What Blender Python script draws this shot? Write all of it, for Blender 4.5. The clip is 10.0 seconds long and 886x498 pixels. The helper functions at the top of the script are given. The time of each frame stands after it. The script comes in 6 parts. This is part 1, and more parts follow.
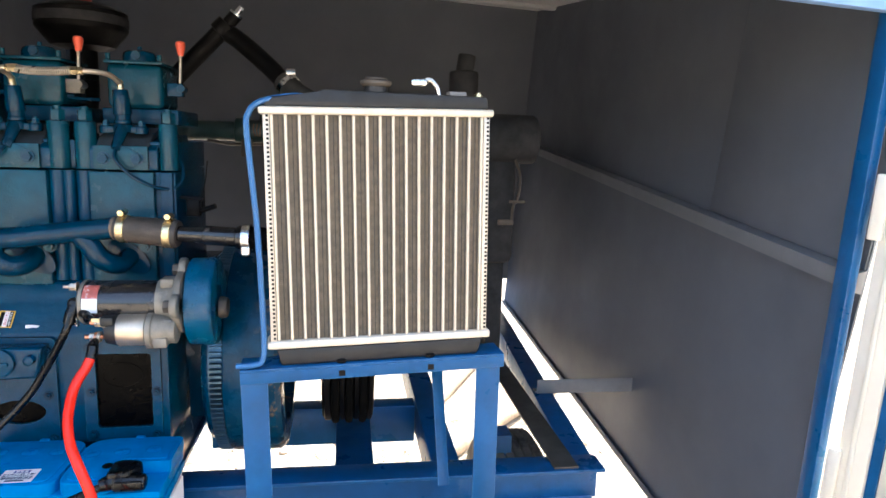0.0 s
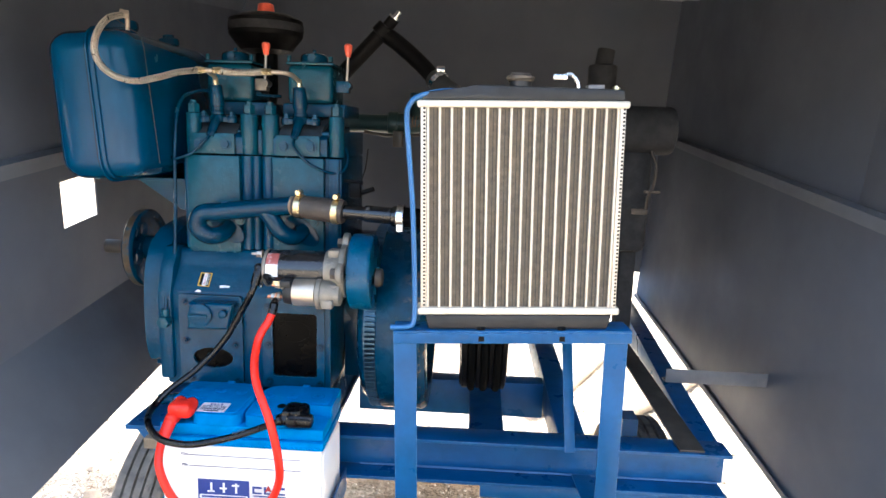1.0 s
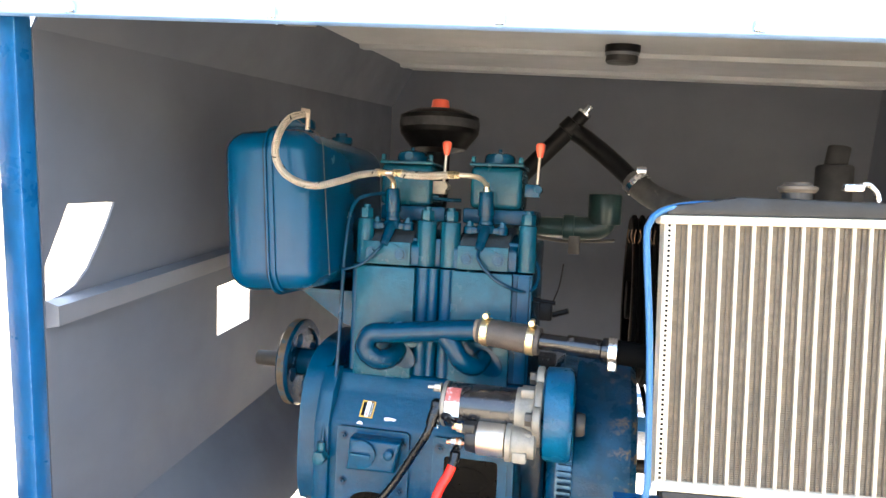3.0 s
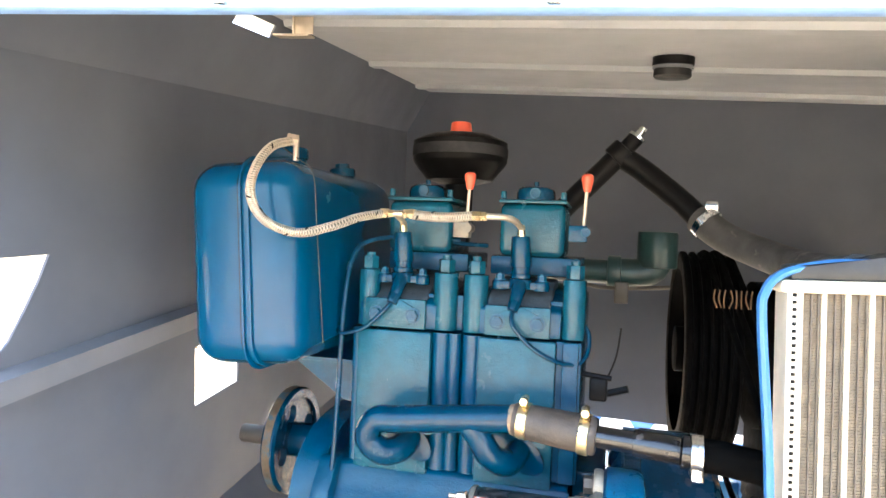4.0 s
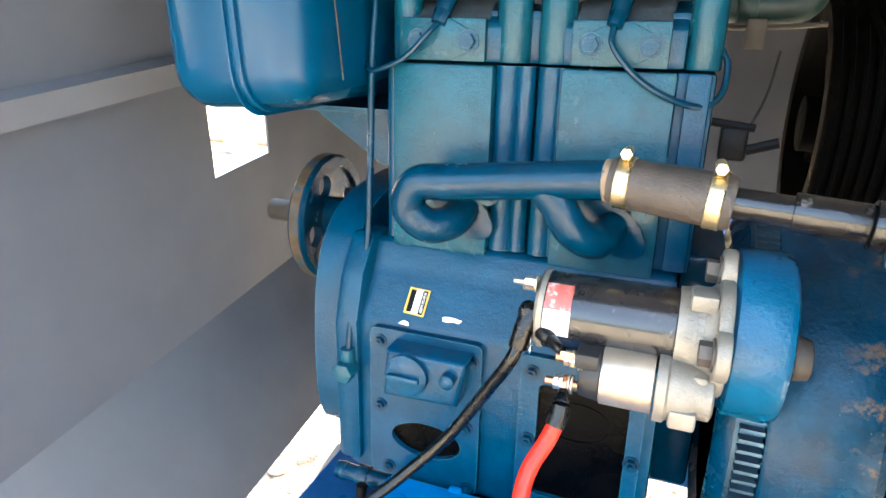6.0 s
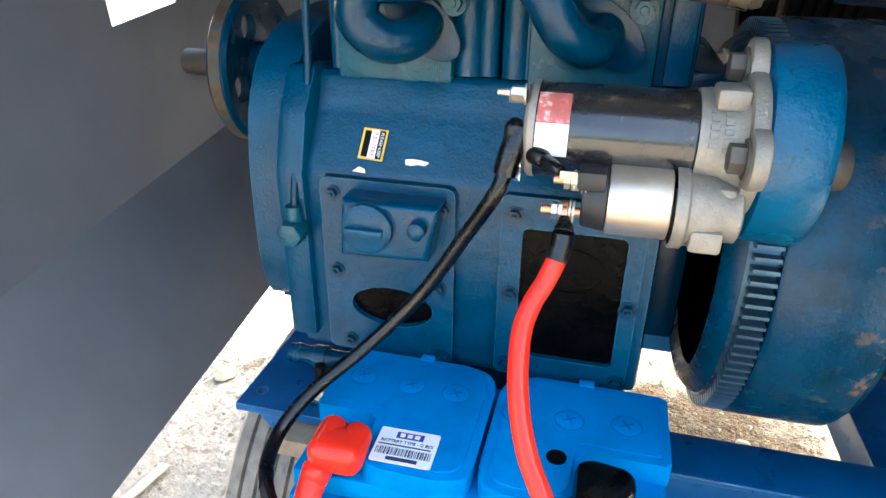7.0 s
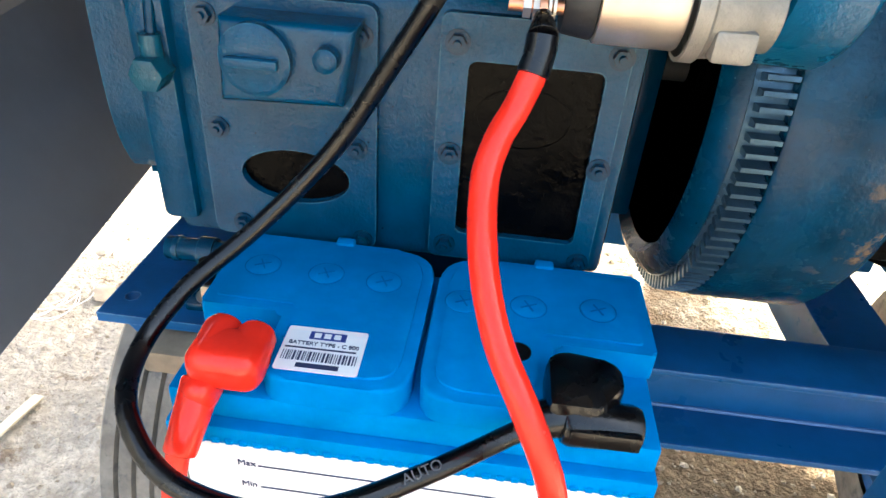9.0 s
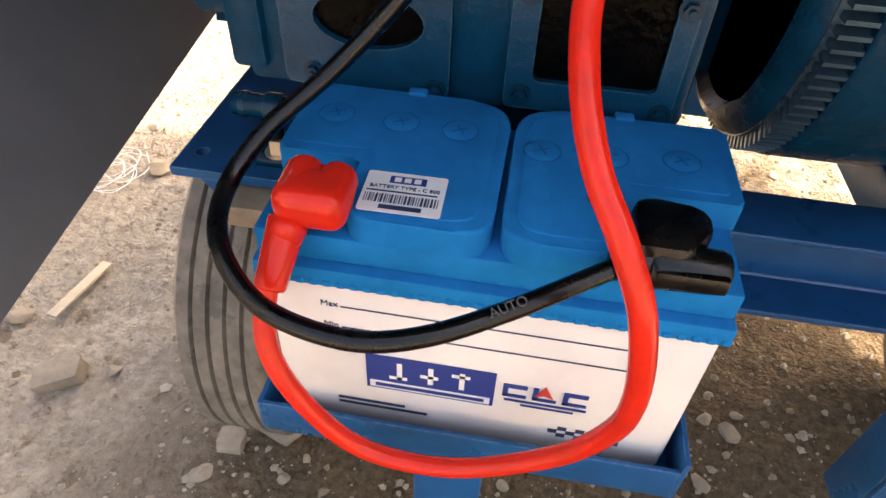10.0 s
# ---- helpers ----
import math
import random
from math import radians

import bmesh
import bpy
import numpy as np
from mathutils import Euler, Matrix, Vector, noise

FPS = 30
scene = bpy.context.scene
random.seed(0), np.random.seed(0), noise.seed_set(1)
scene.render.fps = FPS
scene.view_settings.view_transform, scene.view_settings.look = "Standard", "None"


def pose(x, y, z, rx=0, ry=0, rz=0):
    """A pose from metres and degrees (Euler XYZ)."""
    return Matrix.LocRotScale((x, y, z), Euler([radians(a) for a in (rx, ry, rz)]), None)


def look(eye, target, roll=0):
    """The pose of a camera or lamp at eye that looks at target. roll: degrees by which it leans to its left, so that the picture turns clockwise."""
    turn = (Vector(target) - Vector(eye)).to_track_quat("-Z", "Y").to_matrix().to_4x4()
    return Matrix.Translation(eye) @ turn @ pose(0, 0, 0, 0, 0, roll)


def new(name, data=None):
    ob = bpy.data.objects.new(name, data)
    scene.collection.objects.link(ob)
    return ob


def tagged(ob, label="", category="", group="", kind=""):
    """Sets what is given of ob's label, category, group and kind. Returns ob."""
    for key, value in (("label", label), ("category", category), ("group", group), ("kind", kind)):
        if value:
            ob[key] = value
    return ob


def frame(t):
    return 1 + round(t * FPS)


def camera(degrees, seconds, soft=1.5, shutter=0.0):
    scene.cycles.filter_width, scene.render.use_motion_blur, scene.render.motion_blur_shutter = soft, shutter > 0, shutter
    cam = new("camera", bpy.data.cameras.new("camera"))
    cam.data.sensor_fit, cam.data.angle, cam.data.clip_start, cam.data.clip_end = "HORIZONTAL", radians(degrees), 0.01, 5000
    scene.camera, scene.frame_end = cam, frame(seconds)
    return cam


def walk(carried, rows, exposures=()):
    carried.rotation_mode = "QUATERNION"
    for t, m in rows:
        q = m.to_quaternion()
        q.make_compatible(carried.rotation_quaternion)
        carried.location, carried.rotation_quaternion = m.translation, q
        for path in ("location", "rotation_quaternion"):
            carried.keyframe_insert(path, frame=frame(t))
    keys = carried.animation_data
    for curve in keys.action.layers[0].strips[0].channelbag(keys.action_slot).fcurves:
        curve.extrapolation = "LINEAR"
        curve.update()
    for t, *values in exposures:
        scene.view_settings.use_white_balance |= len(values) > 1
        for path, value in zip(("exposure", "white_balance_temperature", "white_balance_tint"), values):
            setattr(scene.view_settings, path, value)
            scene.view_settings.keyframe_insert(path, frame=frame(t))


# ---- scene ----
cam = camera(68.6, 10.0)
PATH = [
    (0, (-0.031, 0.079, 1.387), (0.267, 2.03, 1.063), 1.8),
    (0.5, (-0.04, 0.0, 1.375), (0.035, 1.976, 1.07), 2.6),
    (1, (-0.051, -0.029, 1.379), (-0.15, 1.937, 1.026), 1.8),
    (1.5, (-0.059, -0.009, 1.378), (-0.099, 1.965, 1.059), 2.7),
    (2, (-0.082, 0.019, 1.379), (-0.165, 1.993, 1.067), 3.3),
    (2.5, (-0.153, 0.082, 1.393), (-0.506, 2.039, 1.179), 4.4),
    (3, (-0.244, 0.171, 1.418), (-0.679, 2.12, 1.311), 2.7),
    (3.2, (-0.278, 0.212, 1.433), (-0.675, 2.171, 1.381), 2.0),
    (4.3, (-0.307, 0.484, 1.466), (-0.883, 2.399, 1.446), 2.3),
    (4.5, (-0.298, 0.527, 1.474), (-0.938, 2.421, 1.471), 2.3),
    (5, (-0.292, 0.591, 1.447), (-1.033, 2.442, 1.302), 2.9),
    (5.5, (-0.308, 0.63, 1.41), (-0.985, 2.47, 1.017), 2.0),
    (6, (-0.356, 0.65, 1.349), (-1.011, 2.43, 0.716), 1.4),
    (6.2, (-0.381, 0.655, 1.316), (-0.98, 2.42, 0.59), 1.1),
    (7.3, (-0.408, 0.747, 1.234), (-0.732, 2.505, 0.337), 0.8),
    (7.5, (-0.408, 0.768, 1.23), (-0.627, 2.547, 0.343), 0.9),
    (8, (-0.389, 0.807, 1.235), (-0.465, 2.615, 0.384), 2.3),
    (8.5, (-0.41, 0.824, 1.214), (-0.466, 2.592, 0.281), 3.8),
    (9, (-0.444, 0.811, 1.135), (-0.559, 2.48, 0.039), 4.4),
    (9.5, (-0.455, 0.816, 1.105), (-0.564, 2.376, -0.142), 4.8),
    (10, (-0.468, 0.795, 1.108), (-0.657, 2.239, -0.263), 3.0),
]
EXPOSURES = [(0, 3.12, 6050, 4), (1, 3.27, 5950, 3), (2, 3.6, 6150, 3), (2.5, 3.85, 6250, 2), (4.5, 4.72, 6350, 2), (5, 4.97, 6700, 2), (5.5, 5.6, 7300, 0), (6.2, 4.05, 6350, 0), (7.5, 3.68, 6100, -3), (8, 3.64, 6050, -4), (9, 3.5, 6550, -1), (9.5, 2.9, 7350, 6), (10, 2.66, 8000, 11)]
walk(cam, [(t, look(eye, target, roll)) for t, eye, target, roll in PATH], EXPOSURES)

# ---- sky and sun ----
SUN_A, SUN_B = 0.72, 0.7           # metres sideways and ahead towards the sun for each metre up
world = bpy.data.worlds.new("sky")
scene.world = world
world.use_nodes = True
wn = world.node_tree
sky = wn.nodes.new("ShaderNodeTexSky")
sky.sky_type = "NISHITA"
sky.sun_disc = False
sky.sun_elevation = math.atan(1 / math.hypot(SUN_A, SUN_B))
sky.sun_rotation = math.atan2(SUN_A, SUN_B)
sky.air_density, sky.dust_density, sky.ozone_density = 0.8, 7.0, 0.3     # hazy, dusty air
wn.links.new(sky.outputs[0], wn.nodes["Background"].inputs[0])
wn.nodes["Background"].inputs[1].default_value = 0.15
sun_data = bpy.data.lights.new("sun", "SUN")
sun_data.energy, sun_data.angle, sun_data.color = 2.2, radians(0.5), (1.0, 0.93, 0.82)
sun = new("sun", sun_data)
sun.matrix_world = look((SUN_A * 6, SUN_B * 6, 6), (0, 0, 0))

# ---- materials ----


def mat(name, base, rough=0.5, metal=0.0, var=0.15, scale=30.0, bump=0.1, bscale=250.0, coat=0.0, wear=None, wear_at=0.62, wear_scale=18.0, rvar=0.12, spec=0.5, depth=0.002, edge=None, lump=None, speck=None, rim=None, patch=None):
    """A painted, metal or plastic surface: two scales of tone, fine relief, and worn or dirty spots in another colour."""
    m = bpy.data.materials.new(name)
    m.use_nodes = True
    nt = m.node_tree
    n, l = nt.nodes, nt.links
    b = n["Principled BSDF"]
    tc = n.new("ShaderNodeTexCoord")

    def noise_node(sc, detail=4.0, rough_=0.6):
        q = n.new("ShaderNodeTexNoise")
        q.inputs["Scale"].default_value, q.inputs["Detail"].default_value, q.inputs["Roughness"].default_value = sc, detail, rough_
        l.new(tc.outputs["Object"], q.inputs["Vector"])
        return q.outputs["Fac"]

    def mix(fac, a, c):
        q = n.new("ShaderNodeMix")
        q.data_type = "RGBA"
        if isinstance(fac, float):
            q.inputs[0].default_value = fac
        else:
            l.new(fac, q.inputs[0])
        for sock, v in ((q.inputs[6], a), (q.inputs[7], c)):
            if isinstance(v, tuple):
                sock.default_value = (*v, 1)
            else:
                l.new(v, sock)
        return q.outputs[2]

    def ramp(fac, lo, hi):
        q = n.new("ShaderNodeMapRange")
        q.inputs[1].default_value, q.inputs[2].default_value = lo, hi
        l.new(fac, q.inputs[0])
        return q.outputs[0]

    dark = tuple(c * (1 - var) for c in base)
    light = tuple(min(1.0, c * (1 + var)) for c in base)
    col = mix(ramp(noise_node(scale), 0.35, 0.65), dark, light)
    col = mix(ramp(noise_node(scale * 0.13, 3.0), 0.4, 0.6), col, mix(0.5, col, dark))
    if wear:
        spots = ramp(noise_node(wear_scale, 6.0, 0.7), wear_at, wear_at + 0.07)
        if edge:
            sx = n.new("ShaderNodeSeparateXYZ")
            l.new(tc.outputs["Object"], sx.inputs[0])
            mul = n.new("ShaderNodeMath")
            mul.operation = "MULTIPLY"
            l.new(spots, mul.inputs[0])
            l.new(ramp(sx.outputs[0], *edge), mul.inputs[1])
            spots = mul.outputs[0]
        col = mix(spots, col, wear)
    if patch:                       # wide ragged patch of browner soil, trailer shade put in: colour, centre, radii
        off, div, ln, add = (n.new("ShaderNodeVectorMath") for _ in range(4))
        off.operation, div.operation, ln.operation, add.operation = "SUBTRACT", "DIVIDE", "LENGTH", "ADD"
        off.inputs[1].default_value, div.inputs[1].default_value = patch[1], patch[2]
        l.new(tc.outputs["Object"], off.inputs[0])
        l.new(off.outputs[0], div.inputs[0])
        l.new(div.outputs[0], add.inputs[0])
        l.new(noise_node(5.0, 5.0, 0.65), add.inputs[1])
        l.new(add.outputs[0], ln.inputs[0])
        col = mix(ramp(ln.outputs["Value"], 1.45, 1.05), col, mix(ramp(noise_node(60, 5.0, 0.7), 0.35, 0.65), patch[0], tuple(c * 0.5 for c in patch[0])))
    if speck:
        col = mix(ramp(noise_node(speck[1], 2.0, 0.5), speck[2], speck[2] + 0.04), col, speck[0])
        col = mix(ramp(noise_node(speck[1] * 0.6, 2.0, 0.5), 1 - speck[2], 0.96 - speck[2]), col, mix(0.7, col, (0.0, 0.0, 0.0)))
    if rim:
        bv, geo, dot = n.new("ShaderNodeBevel"), n.new("ShaderNodeNewGeometry"), n.new("ShaderNodeVectorMath")
        bv.samples = 4
        bv.inputs["Radius"].default_value = rim[1]
        dot.operation = "DOT_PRODUCT"
        l.new(bv.outputs[0], dot.inputs[0])
        l.new(geo.outputs["Normal"], dot.inputs[1])
        worn, both = ramp(dot.outputs["Value"], 0.985, 0.90), n.new("ShaderNodeMath")
        both.operation = "MULTIPLY"
        l.new(worn, both.inputs[0])
        l.new(ramp(noise_node(90, 4.0, 0.7), 0.38, 0.56), both.inputs[1])
        col = mix(both.outputs[0], col, rim[0])
    l.new(col, b.inputs["Base Color"])
    r = n.new("ShaderNodeMapRange")
    r.inputs[1].default_value, r.inputs[2].default_value = 0.3, 0.7
    r.inputs[3].default_value, r.inputs[4].default_value = max(0.03, rough - rvar), min(1.0, rough + rvar)
    l.new(noise_node(scale * 0.7), r.inputs[0])
    l.new(r.outputs[0], b.inputs["Roughness"])
    b.inputs["Metallic"].default_value = metal
    b.inputs["Coat Weight"].default_value = coat
    b.inputs["Coat Roughness"].default_value = 0.12
    b.inputs["Specular IOR Level"].default_value = spec
    if bump:
        bp = n.new("ShaderNodeBump")
        bp.inputs["Strength"].default_value, bp.inputs["Distance"].default_value = bump, depth
        l.new(noise_node(bscale, 3.0), bp.inputs["Height"])
        if lump:
            bq = n.new("ShaderNodeBump")
            bq.inputs["Strength"].default_value, bq.inputs["Distance"].default_value = 0.6, lump[1]
            l.new(noise_node(lump[0], 2.0, 0.5), bq.inputs["Height"])
            l.new(bq.outputs[0], bp.inputs["Normal"])
        l.new(bp.outputs[0], b.inputs["Normal"])
    return m


ENGINE = mat("cast_engine_enamel", (0.0, 0.041, 0.088), 0.20, 0.0, 0.16, 30, 0.5, 420, 0.0, rim=((0.03, 0.12, 0.17), 0.002), wear=(0.001, 0.047, 0.089), wear_at=0.66, speck=((0.010, 0.075, 0.12), 300, 0.74), rvar=0.05, spec=0.28, depth=0.0011, lump=(85, 0.0012))
ENGINE_LIGHT = mat("pale_engine_enamel", (0.003, 0.058, 0.090), 0.24, 0.0, 0.18, 40, 0.5, 420, 0.0, rvar=0.05, spec=0.34, wear=(0.008, 0.080, 0.118), wear_at=0.64, depth=0.0011, lump=(85, 0.0012))
# darker tone of the engine enamel
ENGINE_DARK = mat("dark_engine_enamel", (0.0, 0.028, 0.060), 0.18, 0.0, 0.18, 40, 0.35, 420, 0.0, spec=0.28, depth=0.0009, lump=(70, 0.0011))
TANK = mat("sheet_tank_enamel", (0.0, 0.046, 0.108), 0.24, 0.0, 0.10, 14, 0.05, 60, 0.0, spec=0.3, rvar=0.04, wear=(0.2, 0.35, 0.42), wear_at=0.77, wear_scale=60)
FLYWHEEL = mat("worn_flywheel_enamel", (0.0006, 0.036, 0.078), 0.26, 0.0, 0.3, 30, 0.35, 220, 0.05, spec=0.2, speck=((0.04, 0.11, 0.15), 300, 0.73), wear=(0.20, 0.115, 0.04), wear_at=0.56, wear_scale=42, edge=(-0.199, -0.139))
CHASSIS = mat("chassis_blue_paint", (0.006, 0.078, 0.215), 0.35, 0.0, 0.18, 18, 0.12, 120, 0.0, rim=((0.10, 0.20, 0.36), 0.0025), wear=(0.05, 0.13, 0.28), wear_at=0.72, wear_scale=40, spec=0.25)
BEAD = mat("pale_blue_edge", (0.10, 0.19, 0.36), 0.45, 0.0, 0.2, 60, 0.3, 200)
CANOPY = mat("dark_grey_sheet_paint", (0.088, 0.099, 0.122), 0.55, 0.0, 0.08, 6, 0.06, 25, 0.0, spec=0.35, wear=(0.17, 0.175, 0.19), wear_at=0.78, wear_scale=30)
# roof paler than the walls: veiling glare put into its base colour
ROOF = mat("glare_lightened_roof_paint", (0.36, 0.37, 0.385), 0.5, 0.0, 0.08, 6, 0.05, 25)
# lower panel's paint is lightened: sky light from the front put into it
PANEL = mat("skylit_grey_paint", (0.105, 0.112, 0.126), 0.6, 0.0, 0.10, 8, 0.08, 30, 0.0, spec=0.3, wear=(0.19, 0.19, 0.195), wear_at=0.72, wear_scale=14)
RIB = mat("grey_rib_paint", (0.135, 0.142, 0.158), 0.45, 0.0, 0.08, 12, 0.05, 60)
# blue made much paler: the lintel's glare is put into the paint
LINTEL = mat("glare_pale_lintel_blue", (0.25, 0.42, 0.72), 0.4, 0.0, 0.06, 8, 0.03, 60)
CREAM = mat("cream_door_paint", (0.72, 0.68, 0.58), 0.45, 0.0, 0.08, 10, 0.05, 60, wear=(0.5, 0.46, 0.38), wear_at=0.72)
# near-black tone of generator, belts and hose end
MATT = mat("matt_near_black", (0.003, 0.003, 0.003), 0.8, 0.0, 0.3, 40, 0.15, 200, spec=0.04)
# black metal greyed: veiling haze put into its colour
HAZED_BLACK = mat("haze_greyed_black", (0.03, 0.031, 0.034), 0.75, 0.0, 0.3, 30, 0.15, 200, spec=0.15)
BLACK = mat("black_paint", (0.004, 0.004, 0.0045), 0.45, 0.0, 0.3, 40, 0.15, 200, spec=0.1)
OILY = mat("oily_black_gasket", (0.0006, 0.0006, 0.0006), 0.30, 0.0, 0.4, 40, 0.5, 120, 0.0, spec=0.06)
# oily black web, darkened further: the cavity's shade put into the colour
CAVITY_BLACK = mat("oily_shaded_web_black", (0.0008, 0.0008, 0.0008), 0.95, 0.0, 0.4, 40, 0.3, 120, 0.0, spec=0.0)
PIPEBLACK = mat("gloss_black_pipe", (0.008, 0.008, 0.009), 0.18, 0.0, 0.3, 60, 0.3, 90, 0.2, wear=(0.10, 0.09, 0.085), wear_at=0.66, wear_scale=40)
RUBBER = mat("dusty_rubber", (0.035, 0.033, 0.031), 0.75, 0.0, 0.35, 40, 0.4, 300, wear=(0.12, 0.105, 0.085), wear_at=0.6)
HOSE = mat("brown_black_rubber_hose", (0.058, 0.046, 0.037), 0.6, 0.0, 0.3, 60, 0.4, 300)
TYRE = mat("dusty_tyre_rubber", (0.21, 0.18, 0.145), 0.9, 0.0, 0.3, 30, 0.3, 200, wear=(0.12, 0.105, 0.09), wear_at=0.55)
VENT = mat("vent_plug_plastic", (0.0, 0.115, 0.31), 0.45, 0.0, 0.1, spec=0.03)
BATTERY = mat("blue_battery_plastic", (0.0, 0.175, 0.45), 0.45, 0.0, 0.1, 30, 0.12, 250, wear=(0.004, 0.14, 0.34), wear_at=0.66, wear_scale=12, spec=0.03)
WHITE = mat("white_battery_plastic", (0.80, 0.77, 0.74), 0.45, 0.0, 0.05, 20, 0.08, 120, wear=(0.6, 0.55, 0.48), wear_at=0.74)
PAPER = mat("label_paper", (0.80, 0.80, 0.80), 0.6, 0.0, 0.04, 60, 0.02)
INK = mat("dark_label_ink", (0.02, 0.03, 0.08), 0.6, 0.0, 0.1)
NAVY = mat("navy_label_ink", (0.015, 0.04, 0.22), 0.5, 0.0, 0.1)
REDINK = mat("red_label_ink", (0.5, 0.04, 0.03), 0.5, 0.0, 0.1)
YELLOW = mat("yellow_label_ink", (0.75, 0.45, 0.06), 0.5, 0.0, 0.1)
RED = mat("red_cable_sleeve", (0.74, 0.024, 0.012), 0.2, 0.0, 0.12, 40, 0.12, 150, 0.0, spec=0.32, rvar=0.08)
KNOB = mat("red_plastic_knob", (0.78, 0.11, 0.055), 0.4, 0.0, 0.1)
CABLE = mat("black_cable_sleeve", (0.0015, 0.0015, 0.002), 0.26, 0.0, 0.3, 60, 0.15, 120, 0.0, spec=0.4)
ALU = mat("cast_aluminium", (0.25, 0.225, 0.185), 0.55, 0.45, 0.14, 60, 0.3, 420, wear=(0.2, 0.18, 0.15), wear_at=0.6, wear_scale=50)
STEEL = mat("zinc_plated_steel", (0.60, 0.51, 0.40), 0.4, 0.85, 0.1, 40, 0.05, 200)
CHROME = mat("bright_clamp_steel", (0.75, 0.74, 0.72), 0.22, 1.0, 0.08, 60, 0.05, 200)
BRASS = mat("brass_clamp", (0.76, 0.60, 0.34), 0.3, 0.95, 0.12, 60, 0.05, 200)
COPPER = mat("copper_stud", (0.7, 0.3, 0.16), 0.35, 0.95, 0.1)
BRAID = mat("braided_hose_sheath", (0.10, 0.085, 0.065), 0.5, 0.2, 0.2, 120, 0.3, 500)
RIMRUST = mat("rusty_pulley_rim", (0.11, 0.075, 0.04), 0.6, 0.2, 0.4, 60, 0.4, 200, wear=(0.03, 0.06, 0.08), wear_at=0.5, wear_scale=30)
RAWSTEEL = mat("raw_brown_steel", (0.10, 0.085, 0.07), 0.6, 0.5, 0.25, 20, 0.2, 100)
GREYSTEEL = mat("grey_primed_steel", (0.17, 0.17, 0.175), 0.55, 0.1, 0.12, 20, 0.1, 100)
FIN = mat("radiator_fin_alloy", (0.205, 0.165, 0.115), 0.6, 0.15, 0.22, 90, 0.8, 700)
TUBE = mat("radiator_tube_alloy", (0.70, 0.61, 0.48), 0.42, 0.2, 0.08, 60, 0.1, 300)
PLASTIC = mat("black_tank_plastic", (0.012, 0.012, 0.012), 0.55, 0.0, 0.25, 40, 0.15, 300)
PVC = mat("dark_green_pipe", (0.008, 0.03, 0.028), 0.4, 0.0, 0.2)
WOOD = mat("weathered_pole", (0.25, 0.19, 0.13), 0.8, 0.0, 0.3, 20, 0.4, 80)
STONE = mat("pale_rubble_stone", (0.34, 0.27, 0.20), 0.9, 0.0, 0.25, 25, 0.6, 90)
SKYBLUE = mat("blue_cart_paint", (0.05, 0.16, 0.5), 0.45, 0.0, 0.1)
# brown soil under the trailer, darkened by shade put into its colour
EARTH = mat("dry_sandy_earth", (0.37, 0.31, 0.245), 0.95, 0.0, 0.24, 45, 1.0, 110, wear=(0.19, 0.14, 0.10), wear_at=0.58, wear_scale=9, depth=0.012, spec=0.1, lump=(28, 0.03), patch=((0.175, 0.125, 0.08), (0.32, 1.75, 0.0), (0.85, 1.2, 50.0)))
DUSTY_TOP = mat("dusty_casting_top", (0.045, 0.055, 0.062), 0.8, 0.0, 0.3, 30, 0.4, 200, wear=(0.012, 0.06, 0.09), wear_at=0.6, wear_scale=24, spec=0.15)
PLASTER = mat("cream_plaster", (0.20, 0.175, 0.14), 0.9, 0.0, 0.1, 3, 0.2, 40)

# ---- builders ----
IDENT = Matrix.Identity(4)
CAN = pose(0, 0, 0, 6.27) @ pose(0, 0, 0, 0, 2.21) @ pose(0, 0, 0, 0, 0, 1.96)     # the canopy stands nose-down against the engine bed, turned to fit the camera's view
RAD = pose(-0.141, 1.053, 1.08, 0, -1.4, 4.0)             # lower corner of the radiator core


def box(bm, x0, x1, y0, y1, z0, z1, b=0.0, seg=2, m=IDENT):
    r = bmesh.ops.create_cube(bm, size=1, matrix=m @ Matrix.Translation(((x0 + x1) / 2, (y0 + y1) / 2, (z0 + z1) / 2)) @ Matrix.Diagonal((x1 - x0, y1 - y0, z1 - z0, 1)))
    if b:
        es = list({e for v in r["verts"] for e in v.link_edges})
        bmesh.ops.bevel(bm, geom=es, offset=b, segments=seg, affect="EDGES", profile=0.5)
    return bm


def basis(d):
    d = Vector(d).normalized()
    return d.to_track_quat("Z", "Y").to_matrix().to_4x4()


def lathe(bm, prof, at, d, seg=40):
    """Turns a profile of (along, radius) about an axis; ends with radius 0 close it."""
    m = Matrix.Translation(at) @ basis(d)
    rings = []
    for a, r in prof:
        if r <= 1e-6:
            rings.append([bm.verts.new(m @ Vector((0, 0, a)))])
        else:
            rings.append([bm.verts.new(m @ Vector((r * math.cos(2 * math.pi * k / seg), r * math.sin(2 * math.pi * k / seg), a))) for k in range(seg)])
    for p, q in zip(rings, rings[1:]):
        for k in range(seg):
            j = (k + 1) % seg
            if len(p) == 1 and len(q) == 1:
                continue
            if len(p) == 1:
                bm.faces.new((p[0], q[k], q[j]))
            elif len(q) == 1:
                bm.faces.new((p[k], p[j], q[0]))
            else:
                bm.faces.new((p[k], p[j], q[j], q[k]))
    return bm


